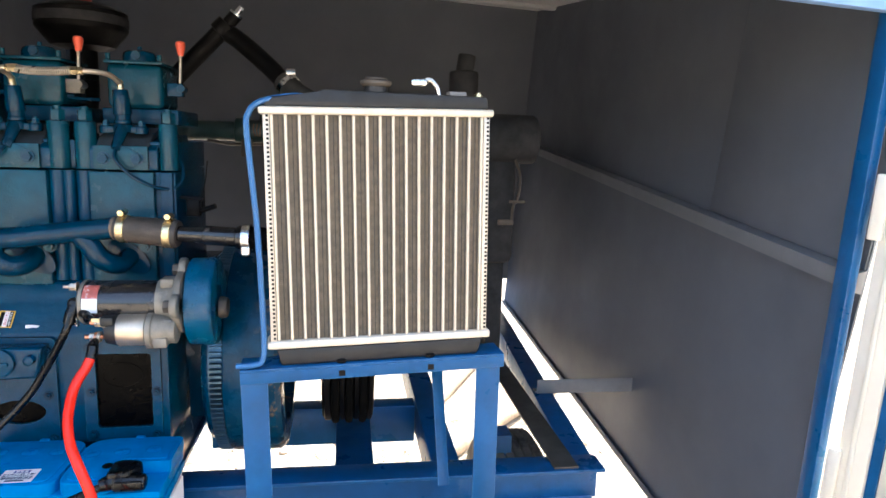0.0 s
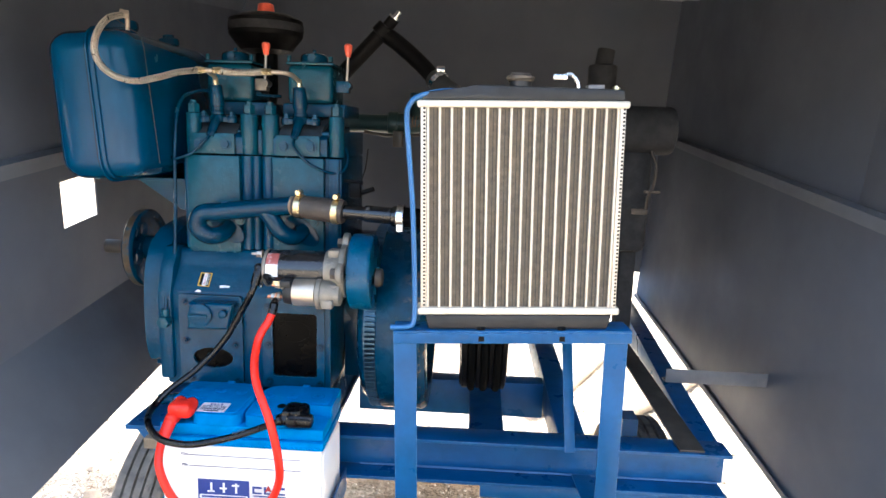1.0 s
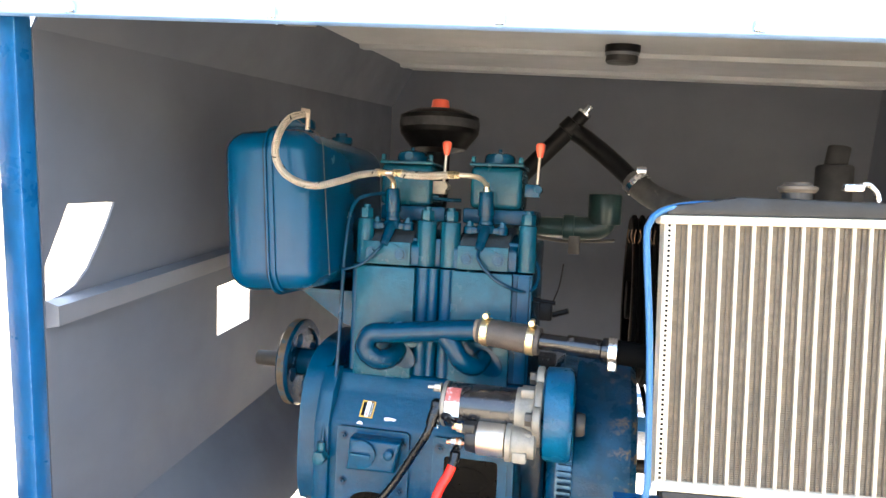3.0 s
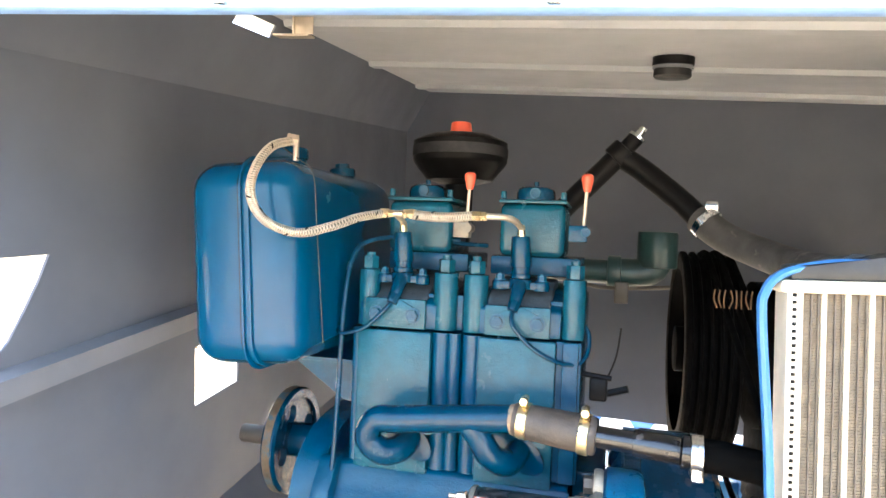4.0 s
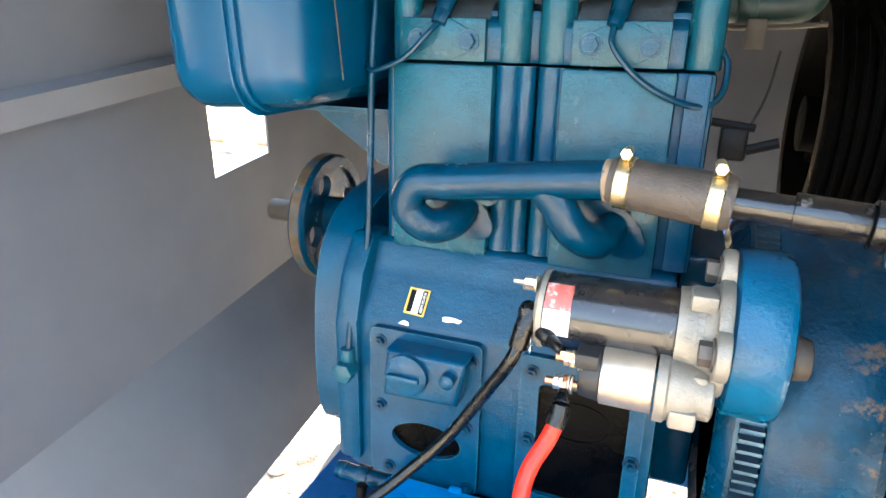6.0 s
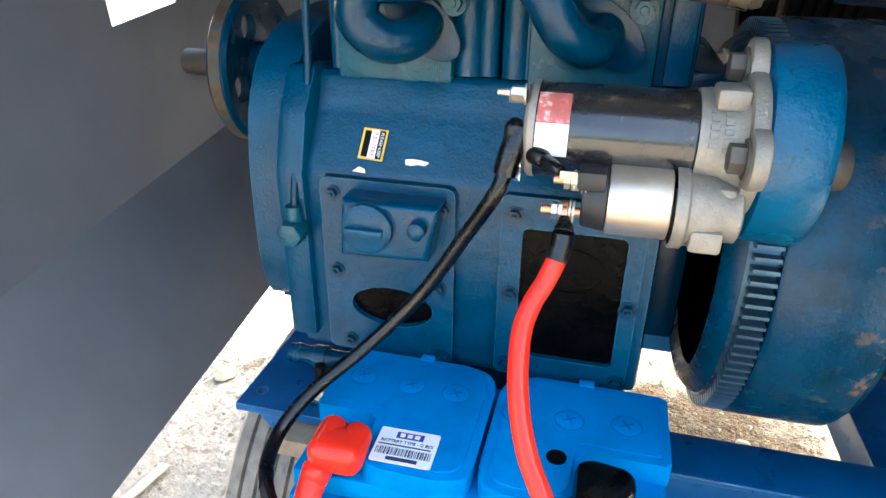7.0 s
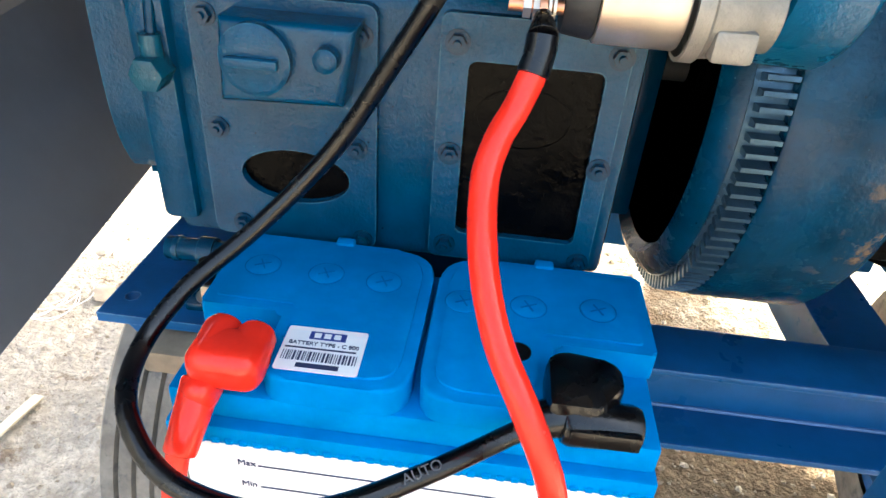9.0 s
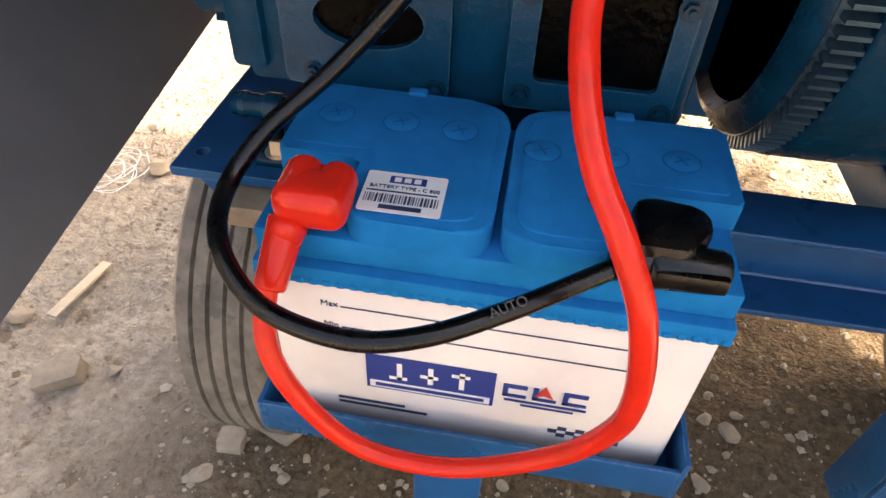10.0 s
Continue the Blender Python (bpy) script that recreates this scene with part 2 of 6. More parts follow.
def cyl(bm, p0, p1, r, r1=None, seg=24, b=0.0):
    p0, p1 = Vector(p0), Vector(p1)
    h = (p1 - p0).length
    r1 = r if r1 is None else r1
    if b:
        prof = [(0, 0), (0, r - b), (b * 0.3, r - b * 0.3), (b, r), (h - b, r1), (h - b * 0.3, r1 - b * 0.3), (h, r1 - b), (h, 0)]
    else:
        prof = [(0, 0), (0, r), (h, r1), (h, 0)]
    return lathe(bm, prof, p0, p1 - p0, seg)


def spline(pts, n=6):
    pts = [Vector(p) for p in pts]
    q = [pts[0] * 2 - pts[1]] + pts + [pts[-1] * 2 - pts[-2]]
    out = []
    for i in range(1, len(q) - 2):
        a, b, c, d = q[i - 1:i + 3]
        for k in range(n):
            t = k / n
            out.append(0.5 * ((2 * b) + (c - a) * t + (2 * a - 5 * b + 4 * c - d) * t * t + (3 * b - a - 3 * c + d) * t ** 3))
    out.append(pts[-1])
    return out


def tube(bm, pts, r, seg=10, n=6, flat=None):
    """A round bar, pipe or cable through the points; flat gives its second half-width."""
    path = spline(pts, n)
    up = Vector((0, 0, 1)) if abs((path[1] - path[0]).normalized().z) < 0.9 else Vector((0, 1, 0))
    side = (path[1] - path[0]).cross(up).normalized()
    rings = []
    for i, p in enumerate(path):
        t = (path[min(i + 1, len(path) - 1)] - path[max(i - 1, 0)]).normalized()
        side = (side - t * side.dot(t)).normalized()
        other = t.cross(side)
        f = flat or r
        rings.append([bm.verts.new(p + side * r * math.cos(2 * math.pi * k / seg) + other * f * math.sin(2 * math.pi * k / seg)) for k in range(seg)])
    for a, b in zip(rings, rings[1:]):
        for k in range(seg):
            j = (k + 1) % seg
            bm.faces.new((a[k], a[j], b[j], b[k]))
    bm.faces.new(rings[0])
    bm.faces.new(list(reversed(rings[-1])))
    return bm


def prism(bm, outline, plane, d0, d1, b=0.0, seg=2, m=IDENT, cap=None):
    """An outline in a plane ('xz', 'yz', 'xy'), pushed out from d0 to d1. cap bevels the rim of the d1 face alone."""
    def at(u, v, d):
        return m @ Vector({"xz": (u, d, v), "yz": (d, u, v), "xy": (u, v, d)}[plane])
    lo = [bm.verts.new(at(u, v, d0)) for u, v in outline]
    hi = [bm.verts.new(at(u, v, d1)) for u, v in outline]
    k = len(outline)
    faces = [bm.faces.new(lo), bm.faces.new(list(reversed(hi)))]
    for i in range(k):
        j = (i + 1) % k
        faces.append(bm.faces.new((lo[j], lo[i], hi[i], hi[j])))
    if b:
        bmesh.ops.bevel(bm, geom=list({e for f in faces for e in f.edges}), offset=b, segments=seg, affect="EDGES", profile=0.5)
    elif cap:
        bmesh.ops.bevel(bm, geom=list(faces[1].edges), offset=cap, segments=4, affect="EDGES", profile=0.5)
    return bm


def ring_outline(cu, cv, ru, rv, k=28, a0=0.0, a1=2 * math.pi):
    return [(cu + ru * math.cos(a0 + (a1 - a0) * i / k), cv + rv * math.sin(a0 + (a1 - a0) * i / k)) for i in range(k)]


def round_rect(u0, u1, v0, v1, r, k=5):
    out = []
    for cu, cv, a in ((u1 - r, v1 - r, 0), (u0 + r, v1 - r, 90), (u0 + r, v0 + r, 180), (u1 - r, v0 + r, 270)):
        for i in range(k + 1):
            t = radians(a + 90 * i / k)
            out.append((cu + r * math.cos(t), cv + r * math.sin(t)))
    return out


def sheet(bm, outline, holes, plane, d0, d1, m=IDENT):
    """A flat plate with openings cut through it."""
    def at(u, v, d):
        return m @ Vector({"xz": (u, d, v), "yz": (d, u, v), "xy": (u, v, d)}[plane])
    edges = []
    for loop in (outline, *holes):
        vs = [bm.verts.new(at(u, v, d0)) for u, v in loop]
        edges += [bm.edges.new((vs[i], vs[(i + 1) % len(vs)])) for i in range(len(vs))]
    r = bmesh.ops.triangle_fill(bm, use_beauty=True, use_dissolve=False, edges=edges)
    fs = [g for g in r["geom"] if isinstance(g, bmesh.types.BMFace)]
    e = bmesh.ops.extrude_face_region(bm, geom=fs)
    move = at(0, 0, d1) - at(0, 0, d0)
    bmesh.ops.translate(bm, verts=[g for g in e["geom"] if isinstance(g, bmesh.types.BMVert)], vec=move)
    bmesh.ops.recalc_face_normals(bm, faces=bm.faces[:])
    return bm


def bolt(bm, p, d, r=0.007, h=0.005, stud=0.004):
    """A hexagon nut on a washer with a short stud."""
    p, d = Vector(p), Vector(d).normalized()
    cyl(bm, p, p + d * 0.0015, r * 1.35, seg=16)
    cyl(bm, p + d * 0.0015, p + d * (h + 0.0015), r, r * 0.94, seg=6)
    if stud:
        cyl(bm, p + d * h, p + d * (h + stud), r * 0.52, r * 0.4, seg=10)
    return bm


def mesh_of(name, bm, material, smooth=38):
    bmesh.ops.recalc_face_normals(bm, faces=bm.faces[:])
    me = bpy.data.meshes.new(name)
    bm.to_mesh(me)
    bm.free()
    me.polygons.foreach_set("use_smooth", [True] * len(me.polygons))
    me.set_sharp_from_angle(angle=radians(smooth))
    me.materials.append(material)
    return me


def part(name, bm, material, parent=None, label="", smooth=38):
    ob = new(name, mesh_of(name, bm, material, smooth))
    if parent:
        ob.parent = parent
        if parent.type == "EMPTY":
            ob.matrix_parent_inverse = Matrix.Translation(parent.location).inverted()
    return tagged(ob, label)


def thing(name, label, category, at, group="", kind=""):
    ob = new(name)
    ob.location = at
    ob.empty_display_size = 0.05
    return tagged(ob, label, category, group, kind)


def solo(name, bm, material, label, category, group="", kind=""):
    return tagged(part(name, bm, material), label, category, group, kind)


def copies(name, bm, material, parent, places, label=""):
    """One small piece, laid out again and again as objects of their own on one mesh."""
    me = mesh_of(name, bm, material)
    for p in places:
        ob = new(name, me)
        ob.parent = parent
        if parent.type == "EMPTY":
            ob.matrix_parent_inverse = Matrix.Translation(parent.location).inverted()
        ob.matrix_basis = p if isinstance(p, Matrix) else Matrix.Translation(p)
        tagged(ob, label)


def B():
    return bmesh.new()


def words(name, text, size, m, material, parent, label=""):
    """Flat raised lettering in the built-in font."""
    cu = bpy.data.curves.new(name, "FONT")
    cu.body, cu.size, cu.extrude, cu.align_x, cu.align_y = text, size, 0.0003, "CENTER", "CENTER"
    tmp = new(name + "_text", cu)
    me = bpy.data.meshes.new_from_object(tmp.evaluated_get(bpy.context.evaluated_depsgraph_get()))
    bpy.data.objects.remove(tmp)
    me.transform(m)
    me.materials.clear()
    me.materials.append(material)
    ob = new(name, me)
    ob.parent = parent
    if parent.type == "EMPTY":
        ob.matrix_parent_inverse = Matrix.Translation(parent.location).inverted()
    return tagged(ob, label)

# ---- ground ----
def spread(edge, near, step, far):
    a, out = -near, []
    while a < near:
        out.append(edge + a)
        a += step
    ext, s, a = [], step, near
    while a < far:
        s *= 1.35
        a += s
        ext.append(a)
    return [edge - e for e in reversed(ext)] + out + [edge + near] + [edge + e for e in ext]


def ground_height(x, y):
    fade = max(0.0, 1 - max(abs(x + 0.3), abs(y - 2.2)) / 5)
    v = Vector((x, y, 0))
    return fade * (0.022 * noise.noise(v * 1.7) + 0.012 * noise.noise(v * 6) + 0.006 * noise.noise(v * 19) + 0.0055 * noise.noise(v * 38))


xs, ys = spread(-0.4, 1.7, 0.016, 260), spread(1.9, 1.3, 0.016, 260)
gm = bpy.data.meshes.new("ground")
gv = [(x, y, ground_height(x, y)) for y in ys for x in xs]
nx = len(xs)
gm.from_pydata(gv, [], [(j * nx + i, j * nx + i + 1, (j + 1) * nx + i + 1, (j + 1) * nx + i) for j in range(len(ys) - 1) for i in range(nx - 1)])
gm.polygons.foreach_set("use_smooth", [True] * len(gm.polygons))
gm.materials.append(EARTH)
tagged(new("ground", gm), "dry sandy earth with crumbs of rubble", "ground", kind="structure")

# ---- canopy: sheet walls, roof, posts, open door leaves ----
XL, XR, VB, WT, WB, WF, WR = -1.021, 0.793, 2.98, 1.645, 0.364, 0.69, 1.495     # WF, WR: lower and upper folds of the west wall
# patch: an opening cut to the outline of a bright patch on this wall
patch = [(1.187, 1.249), (1.290, 1.243), (1.272, 1.21), (1.249, 1.176), (1.224, 1.142), (1.197, 1.121), (1.17, 1.112), (1.137, 1.108), (1.138, 1.162)]
square = [(1.615, 0.915), (1.768, 0.915), (1.768, 1.028), (1.615, 1.028)]
slot = [(1.630, 0.129), (1.766, 0.129), (1.766, 0.155), (1.630, 0.155)]
bm = sheet(B(), [(1.1345, WF), (VB + 0.004, WF), (VB + 0.004, WR), (1.1345, WR)], [patch, square], "yz", XL, XL - 0.004, CAN)
wall_left = solo("wall_west", bm, CANOPY, "dark grey painted sheet-steel canopy wall with cut-outs", "wall", kind="structure")
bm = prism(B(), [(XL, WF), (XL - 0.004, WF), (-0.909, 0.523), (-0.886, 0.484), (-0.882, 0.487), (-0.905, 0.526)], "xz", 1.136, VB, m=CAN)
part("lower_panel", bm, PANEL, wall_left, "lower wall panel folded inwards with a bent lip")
bm = sheet(B(), [(1.136, -0.003), (VB, -0.003), (VB, 0.170), (1.136, 0.170)], [slot], "yz", 0, -0.004, CAN @ pose(XL, 0, WR, 0, 28.8, 0))
part("upper_panel", bm, CANOPY, wall_left, "upper wall panel folded in towards the roof, with a slot")
bm = prism(B(), [(XL, 1.068), (XL + 0.022, 1.074), (XL + 0.022, 1.104), (XL, 1.110)], "xz", 1.136, VB, m=CAN)
part("rib", bm, RIB, wall_left, "pressed grey stiffening rib")
wall_right = solo("wall_east", sheet(B(), [(1.09, WB), (VB + 0.004, WB), (VB + 0.004, WT + 0.004), (1.09, WT + 0.004)], [], "yz", XR, XR + 0.004, CAN), CANOPY, "dark grey painted sheet-steel canopy wall", "wall", kind="structure")
bm = prism(B(), [(XR, 1.078), (XR - 0.022, 1.084), (XR - 0.022, 1.112), (XR, 1.118)], "xz", 1.09, VB, m=CAN)
part("rib", bm, RIB, wall_right, "pressed grey stiffening rib")
part("front_panel", box(B(), XR - 0.0035, XR - 0.0005, 1.092, 1.534, 1.119, WT, 0.001, m=CAN), CANOPY, wall_right, "lapped front sheet")
bm = box(B(), XR - 0.010, XR, 1.09, VB, WB - 0.004, WB, m=CAN)
box(bm, XR - 0.010, XR - 0.006, 1.5, VB, WB, WB + 0.012, m=CAN)
part("bottom_lip", bm, CANOPY, wall_right)
solo("wall_north", sheet(B(), [(XL - 0.004, 0.476), (XR + 0.004, 0.476), (XR + 0.004, WT + 0.004), (XL - 0.004, WT + 0.004)], [], "xz", VB + 0.003, VB + 0.007, CAN), CANOPY, "dark grey painted sheet-steel back panel", "wall", kind="structure")
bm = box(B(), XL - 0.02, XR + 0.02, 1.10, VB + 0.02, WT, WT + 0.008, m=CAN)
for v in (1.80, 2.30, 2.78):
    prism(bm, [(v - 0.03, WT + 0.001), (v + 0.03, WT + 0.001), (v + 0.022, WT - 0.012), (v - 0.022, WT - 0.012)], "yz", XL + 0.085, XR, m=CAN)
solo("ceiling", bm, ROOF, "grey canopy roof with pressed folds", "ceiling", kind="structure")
bm = box(B(), XL - 0.07, XR + 0.05, 1.07, 1.098, 1.503, WT + 0.06, 0.004, m=CAN)
lintel = solo("trim_1", bm, LINTEL, "blue lintel over the open canopy front, its brightness painted in", "lintel", kind="structure")
copies("clip", box(B(), 0, 0.012, 1.062, 1.07, 1.505, 1.517, 0.002), CHROME, lintel, [CAN @ Matrix.Translation((x, 0, 0)) for x in (-0.91, -0.645, -0.38, -0.115, 0.15, 0.415)])


def post(x0, x1, v0, v1, name, m):
    bm = box(B(), x0, x1, v0, v1, WB - 0.02, WT, 0.004, m=m)
    return solo(name, bm, CHASSIS, "blue painted canopy corner post", "post", kind="structure")


LEAN = CAN @ pose(0.785, 0, 0.697, 0, -5.2, 0) @ pose(-0.785, 0, -0.697)     # the east post and its door are leaned to fit the camera's view
post(XL - 0.036, XL, 1.104, 1.134, "trim_2", CAN)
post(0.785, 0.803, 1.074, 1.106, "trim_3", LEAN)


def door_leaf(name, hinge, swing, label, frame_of):
    """An open canopy door: cream folded sheet with blue edge strips, hinged at its post."""
    m = frame_of @ pose(hinge[0], hinge[1], 0, 0, 0, swing)
    ob = thing(name, label, "door", frame_of @ Vector((hinge[0], hinge[1], WB)), kind="structure")
    bm = box(B(), 0.004, 0.05, -0.006, 0.03, WB, 1.52, 0.004, m=m)
    box(bm, 0.022, 0.030, -0.010, -0.006, WB, 1.52, 0.002, m=m)
    part("edge_fold", bm, CREAM, ob)
    bm = box(B(), 0.05, 0.066, 0.002, 0.024, WB, 1.52, 0.002, m=m)
    part("strip", bm, CHASSIS, ob, "blue strip")
    # leaf width assumed; its unseen length also holds back light from the ground
    bm = box(B(), 0.066, 0.92, 0.004, 0.022, WB, 1.52, 0.003, m=m)
    box(bm, 0.085, 0.13, -0.012, 0.004, WB, 1.52, 0.003, m=m)
    part("panel", bm, CREAM, ob)
    copies("hinge", box(B(), -0.008, 0.012, -0.016, -0.006, 0, 0.1, 0.002), CREAM, ob, [m @ Matrix.Translation((0, 0, w)) for w in (0.72, 1.18)])
    return ob


door_leaf("door_1", (0.805, 1.059), -62, "open cream canopy door with blue strips", LEAN)
door_leaf("door_2", (XL - 0.038, 1.09), -118, "open cream canopy door with blue strips", CAN)

# roof lamp
LAMP = CAN @ Vector((-0.176, 2.14, WT + 0.001))
lamp = thing("roof_lamp", "small black round lamp under the canopy roof", "lamp", LAMP)
ax = (CAN.to_3x3() @ Vector((0, 0, -1)))
part("base", lathe(B(), [(0, 0), (0, 0.045), (0.018, 0.045), (0.020, 0.042), (0.020, 0)], LAMP, ax), BLACK, lamp)
part("ring", lathe(B(), [(0.020, 0.03), (0.020, 0.044), (0.027, 0.044), (0.027, 0.03)], LAMP, ax), RIB, lamp)
part("cover", lathe(B(), [(0.027, 0.040), (0.042, 0.041), (0.047, 0.036), (0.049, 0)], LAMP, ax), PLASTIC, lamp)
# latch bracket by the slot
bm = box(B(), -0.945, -0.872, 1.748, 1.778, 1.610, 1.614, 0.001, m=CAN)
box(bm, -0.905, -0.865, 1.752, 1.756, 1.614, 1.6455, 0.001, m=CAN)
box(bm, -0.905, -0.901, 1.748, 1.778, 1.614, 1.6455, 0.001, m=CAN)
solo("latch_bracket", bm, STEEL, "small plated latch bracket under the roof", "bracket")

# ---- trailer chassis ----
ch = thing("trailer_chassis", "blue painted welded steel trailer chassis under the engine", "chassis", (-0.15, 1.9, 0.62))


def bar(x0, x1, y0, y1, z0, z1, b=0.003, name="beam", material=None, label=""):
    return part(name, box(B(), x0, x1, y0, y1, z0, z1, b), material or CHASSIS, ch, label)


bm = box(B(), -0.632, 0.510, 1.274, 1.342, 0.718, 0.726, 0.0025)
box(bm, -0.632, 0.510, 1.318, 1.326, 0.6385, 0.719, 0.001)
box(bm, -0.632, 0.502, 1.266, 1.342, 0.630, 0.638, 0.0025)
bmesh.ops.remove_doubles(bm, verts=bm.verts[:], dist=0.0012)
part("front_beam", bm, CHASSIS, ch)
# pale line along the inner corner of the bottom flange
part("weld_bead", tube(B(), [(-0.29, 1.317, 0.640), (0.1, 1.317, 0.640), (0.50, 1.317, 0.640)], 0.0022, 6, 24), BEAD, ch, "pale weld edge")
part("front_channel", box(B(), -0.02, 0.510, 1.272, 1.296, 0.600, 0.6295, 0.002), CHASSIS, ch)
part("side_rail", box(B(), 0.454, 0.510, 1.35, 3.0, 0.623, 0.714, 0.003, m=pose(0.510, 1.344, 0, 0, 0, -4.4) @ pose(-0.510, -1.344, 0)), CHASSIS, ch)
bar(-0.79, -0.74, 1.76, 2.85, 0.665, 0.735, name="side_rail")
bar(-0.33, -0.24, 1.702, 2.85, 0.63, 0.698, name="inner_rail")
bar(0.157, 0.220, 1.344, 2.95, 0.617, 0.702, name="inner_rail")
bar(-0.363, 0.155, 1.698, 1.756, 0.597, 0.697, name="cross_beam")
bar(-0.738, 0.452, 2.80, 2.85, 0.60, 0.66, name="cross_beam")
bar(-0.05, 0.035, 1.344, 1.696, 0.617, 0.680, name="cross_beam")
bm = sheet(B(), [(-0.79, 1.245), (-0.348, 1.245), (-0.348, 1.75), (-0.79, 1.75)], [ring_outline(-0.77, 1.274, 0.007, 0.007, 12)], "xy", 0.737, 0.727)
part("base_plate", bm, CHASSIS, ch, "blue engine bed plate with a bolt hole")
bm = prism(B(), [(-0.77, 0.727), (-0.69, 0.727), (-0.69, 0.62)], "xz", 1.252, 1.258)
part("gusset", bm, CHASSIS, ch)
bm = B()
box(bm, -0.735, -0.68, 1.215, 1.26, 0.70, 0.724, 0.002)
part("packing", bm, WOOD, ch)
# raw bars that lie on the chassis
solo("steel_flat_bar", box(B(), 0.400, 0.4525, 1.28, 2.18, 0.7265, 0.732, 0.001), RAWSTEEL, "raw brown steel flat bar lying on the chassis", "steel bar")
bm = box(B(), 0.48, 0.789, 1.69, 1.694, 0.727, 0.766, 0.001, m=pose(0, 0, 0, 0, 0.3, 0))
box(bm, 0.48, 0.789, 1.694, 1.715, 0.727, 0.731, 0.001)
solo("canopy_bracket", bm, GREYSTEEL, "grey angle bracket from the chassis to the canopy wall", "bracket")


def wheel(name, x0, x1, y, z, r, label):
    w = x1 - x0
    prof = [(0.0, r * 0.62), (w * 0.02, r * 0.8), (w * 0.06, r * 0.93), (w * 0.13, r * 0.985)]
    for k in range(5):
        a = w * (0.13 + 0.74 * k / 5)
        e = w * (0.13 + 0.74 * (k + 1) / 5)
        prof += [(a + 0.003, r), (e - 0.004, r)]
        if k < 4:
            prof += [(e - 0.002, r - 0.008), (e + 0.001, r - 0.008)]
    prof += [(w * 0.87, r * 0.985), (w * 0.94, r * 0.93), (w * 0.98, r * 0.8), (w, r * 0.62)]
    ob = part(name, lathe(B(), [(w * 0.1, 0), (w * 0.1, r * 0.25), (w * 0.2, r * 0.5), (w * 0.06, r * 0.63), (w * 0.94, r * 0.63), (w * 0.8, r * 0.5), (w * 0.8, 0)], (x0, y, z), (1, 0, 0), 40), CHASSIS, ch, label)
    part("tyre", lathe(B(), prof, (x0, y, z), (1, 0, 0), 72), TYRE, ob, "dusty grey-brown ribbed tyre", 50)
    return ob


wheel("wheel", -0.91, -0.75, 1.58, 0.31, 0.31, "dusty ribbed trailer tyre standing on the earth")
wheel("wheel", 0.33, 0.49, 1.64, 0.31, 0.31, "dusty ribbed trailer tyre standing on the earth")
bm = cyl(B(), (-0.73, 1.60, 0.31), (0.33, 1.63, 0.31), 0.025)
for x in (-0.76, 0.3):
    box(bm, x + 0.05, x + 0.09, 1.58, 1.64, 0.31, 0.66)
part("axle", bm, CHASSIS, ch)

# ---- battery ----
bat = thing("battery", "blue and white lead-acid starter battery in a steel tray", "battery", (-0.475, 1.16, 0.622))
bm = box(B(), -0.630, -0.322, 1.084, 1.238, 0.622, 0.786, 0.006)
case = part("case", bm, WHITE, bat, "white plastic case")
copies("side_rib", box(B(), -0.3235, -0.3195, 0, 0.0045, 0.63, 0.775, 0.0012, 1), WHITE, case, [(0, 1.092 + k * 0.008, 0) for k in range(18)])
bm = box(B(), -0.634, -0.318, 1.080, 1.242, 0.7865, 0.803, 0.003)
lid = part("lid", bm, BATTERY, bat)
copies("rim_tooth", box(B(), 0, 0.006, 1.0788, 1.081, 0.788, 0.7935, 0.001, 1), BATTERY, lid, [(-0.632 + k * 0.0093, 0, 0) for k in range(34)])
part("ledge", box(B(), -0.632, -0.320, 1.088, 1.242, 0.803, 0.8255, 0.003), BATTERY, lid)


def rounded(corners, k=6):
    """An outline through corners (u, v, radius), each rounded by its radius."""
    out = []
    for i, (u, v, r) in enumerate(corners):
        p, a, b = Vector((u, v)), Vector(corners[i - 1][:2]), Vector(corners[(i + 1) % len(corners)][:2])
        p0, p1 = p + (a - p).normalized() * r, p + (b - p).normalized() * r
        for t in range(k + 1):
            w = t / k
            q = p0 * (1 - w) ** 2 + p * 2 * w * (1 - w) + p1 * w * w
            out.append((q.x, q.y))
    return out


left = [(-0.634, 1.242, 0.006), (-0.634, 1.150, 0.004), (-0.574, 1.150, 0.006), (-0.572, 1.087, 0.02), (-0.4775, 1.086, 0.024), (-0.4762, 1.242, 0.034)]
right = [(-0.4725, 1.242, 0.034), (-0.4725, 1.086, 0.024), (-0.392, 1.087, 0.02), (-0.388, 1.150, 0.006), (-0.318, 1.150, 0.004), (-0.318, 1.242, 0.006)]
for corners in (left, right):
    cu, cv = sum(c[0] for c in corners) / 6, sum(c[1] for c in corners) / 6
    cover = part("cell_cover", prism(B(), rounded(corners), "xy", 0.8255, 0.8465, cap=0.003), BATTERY, lid)
    inset = [(u + math.copysign(0.0085, cu - u), v + math.copysign(0.0085, cv - v), r * 0.85) for u, v, r in corners]
    part("cover_plate", prism(B(), rounded(inset), "xy", 0.8466, 0.8482, cap=0.0012), BATTERY, cover)
copies("catch", box(B(), 0, 0.015, 1.238, 1.248, 0.835, 0.849, 0.002), BATTERY, lid, [(-0.56, 0, 0), (-0.40, 0, 0)])
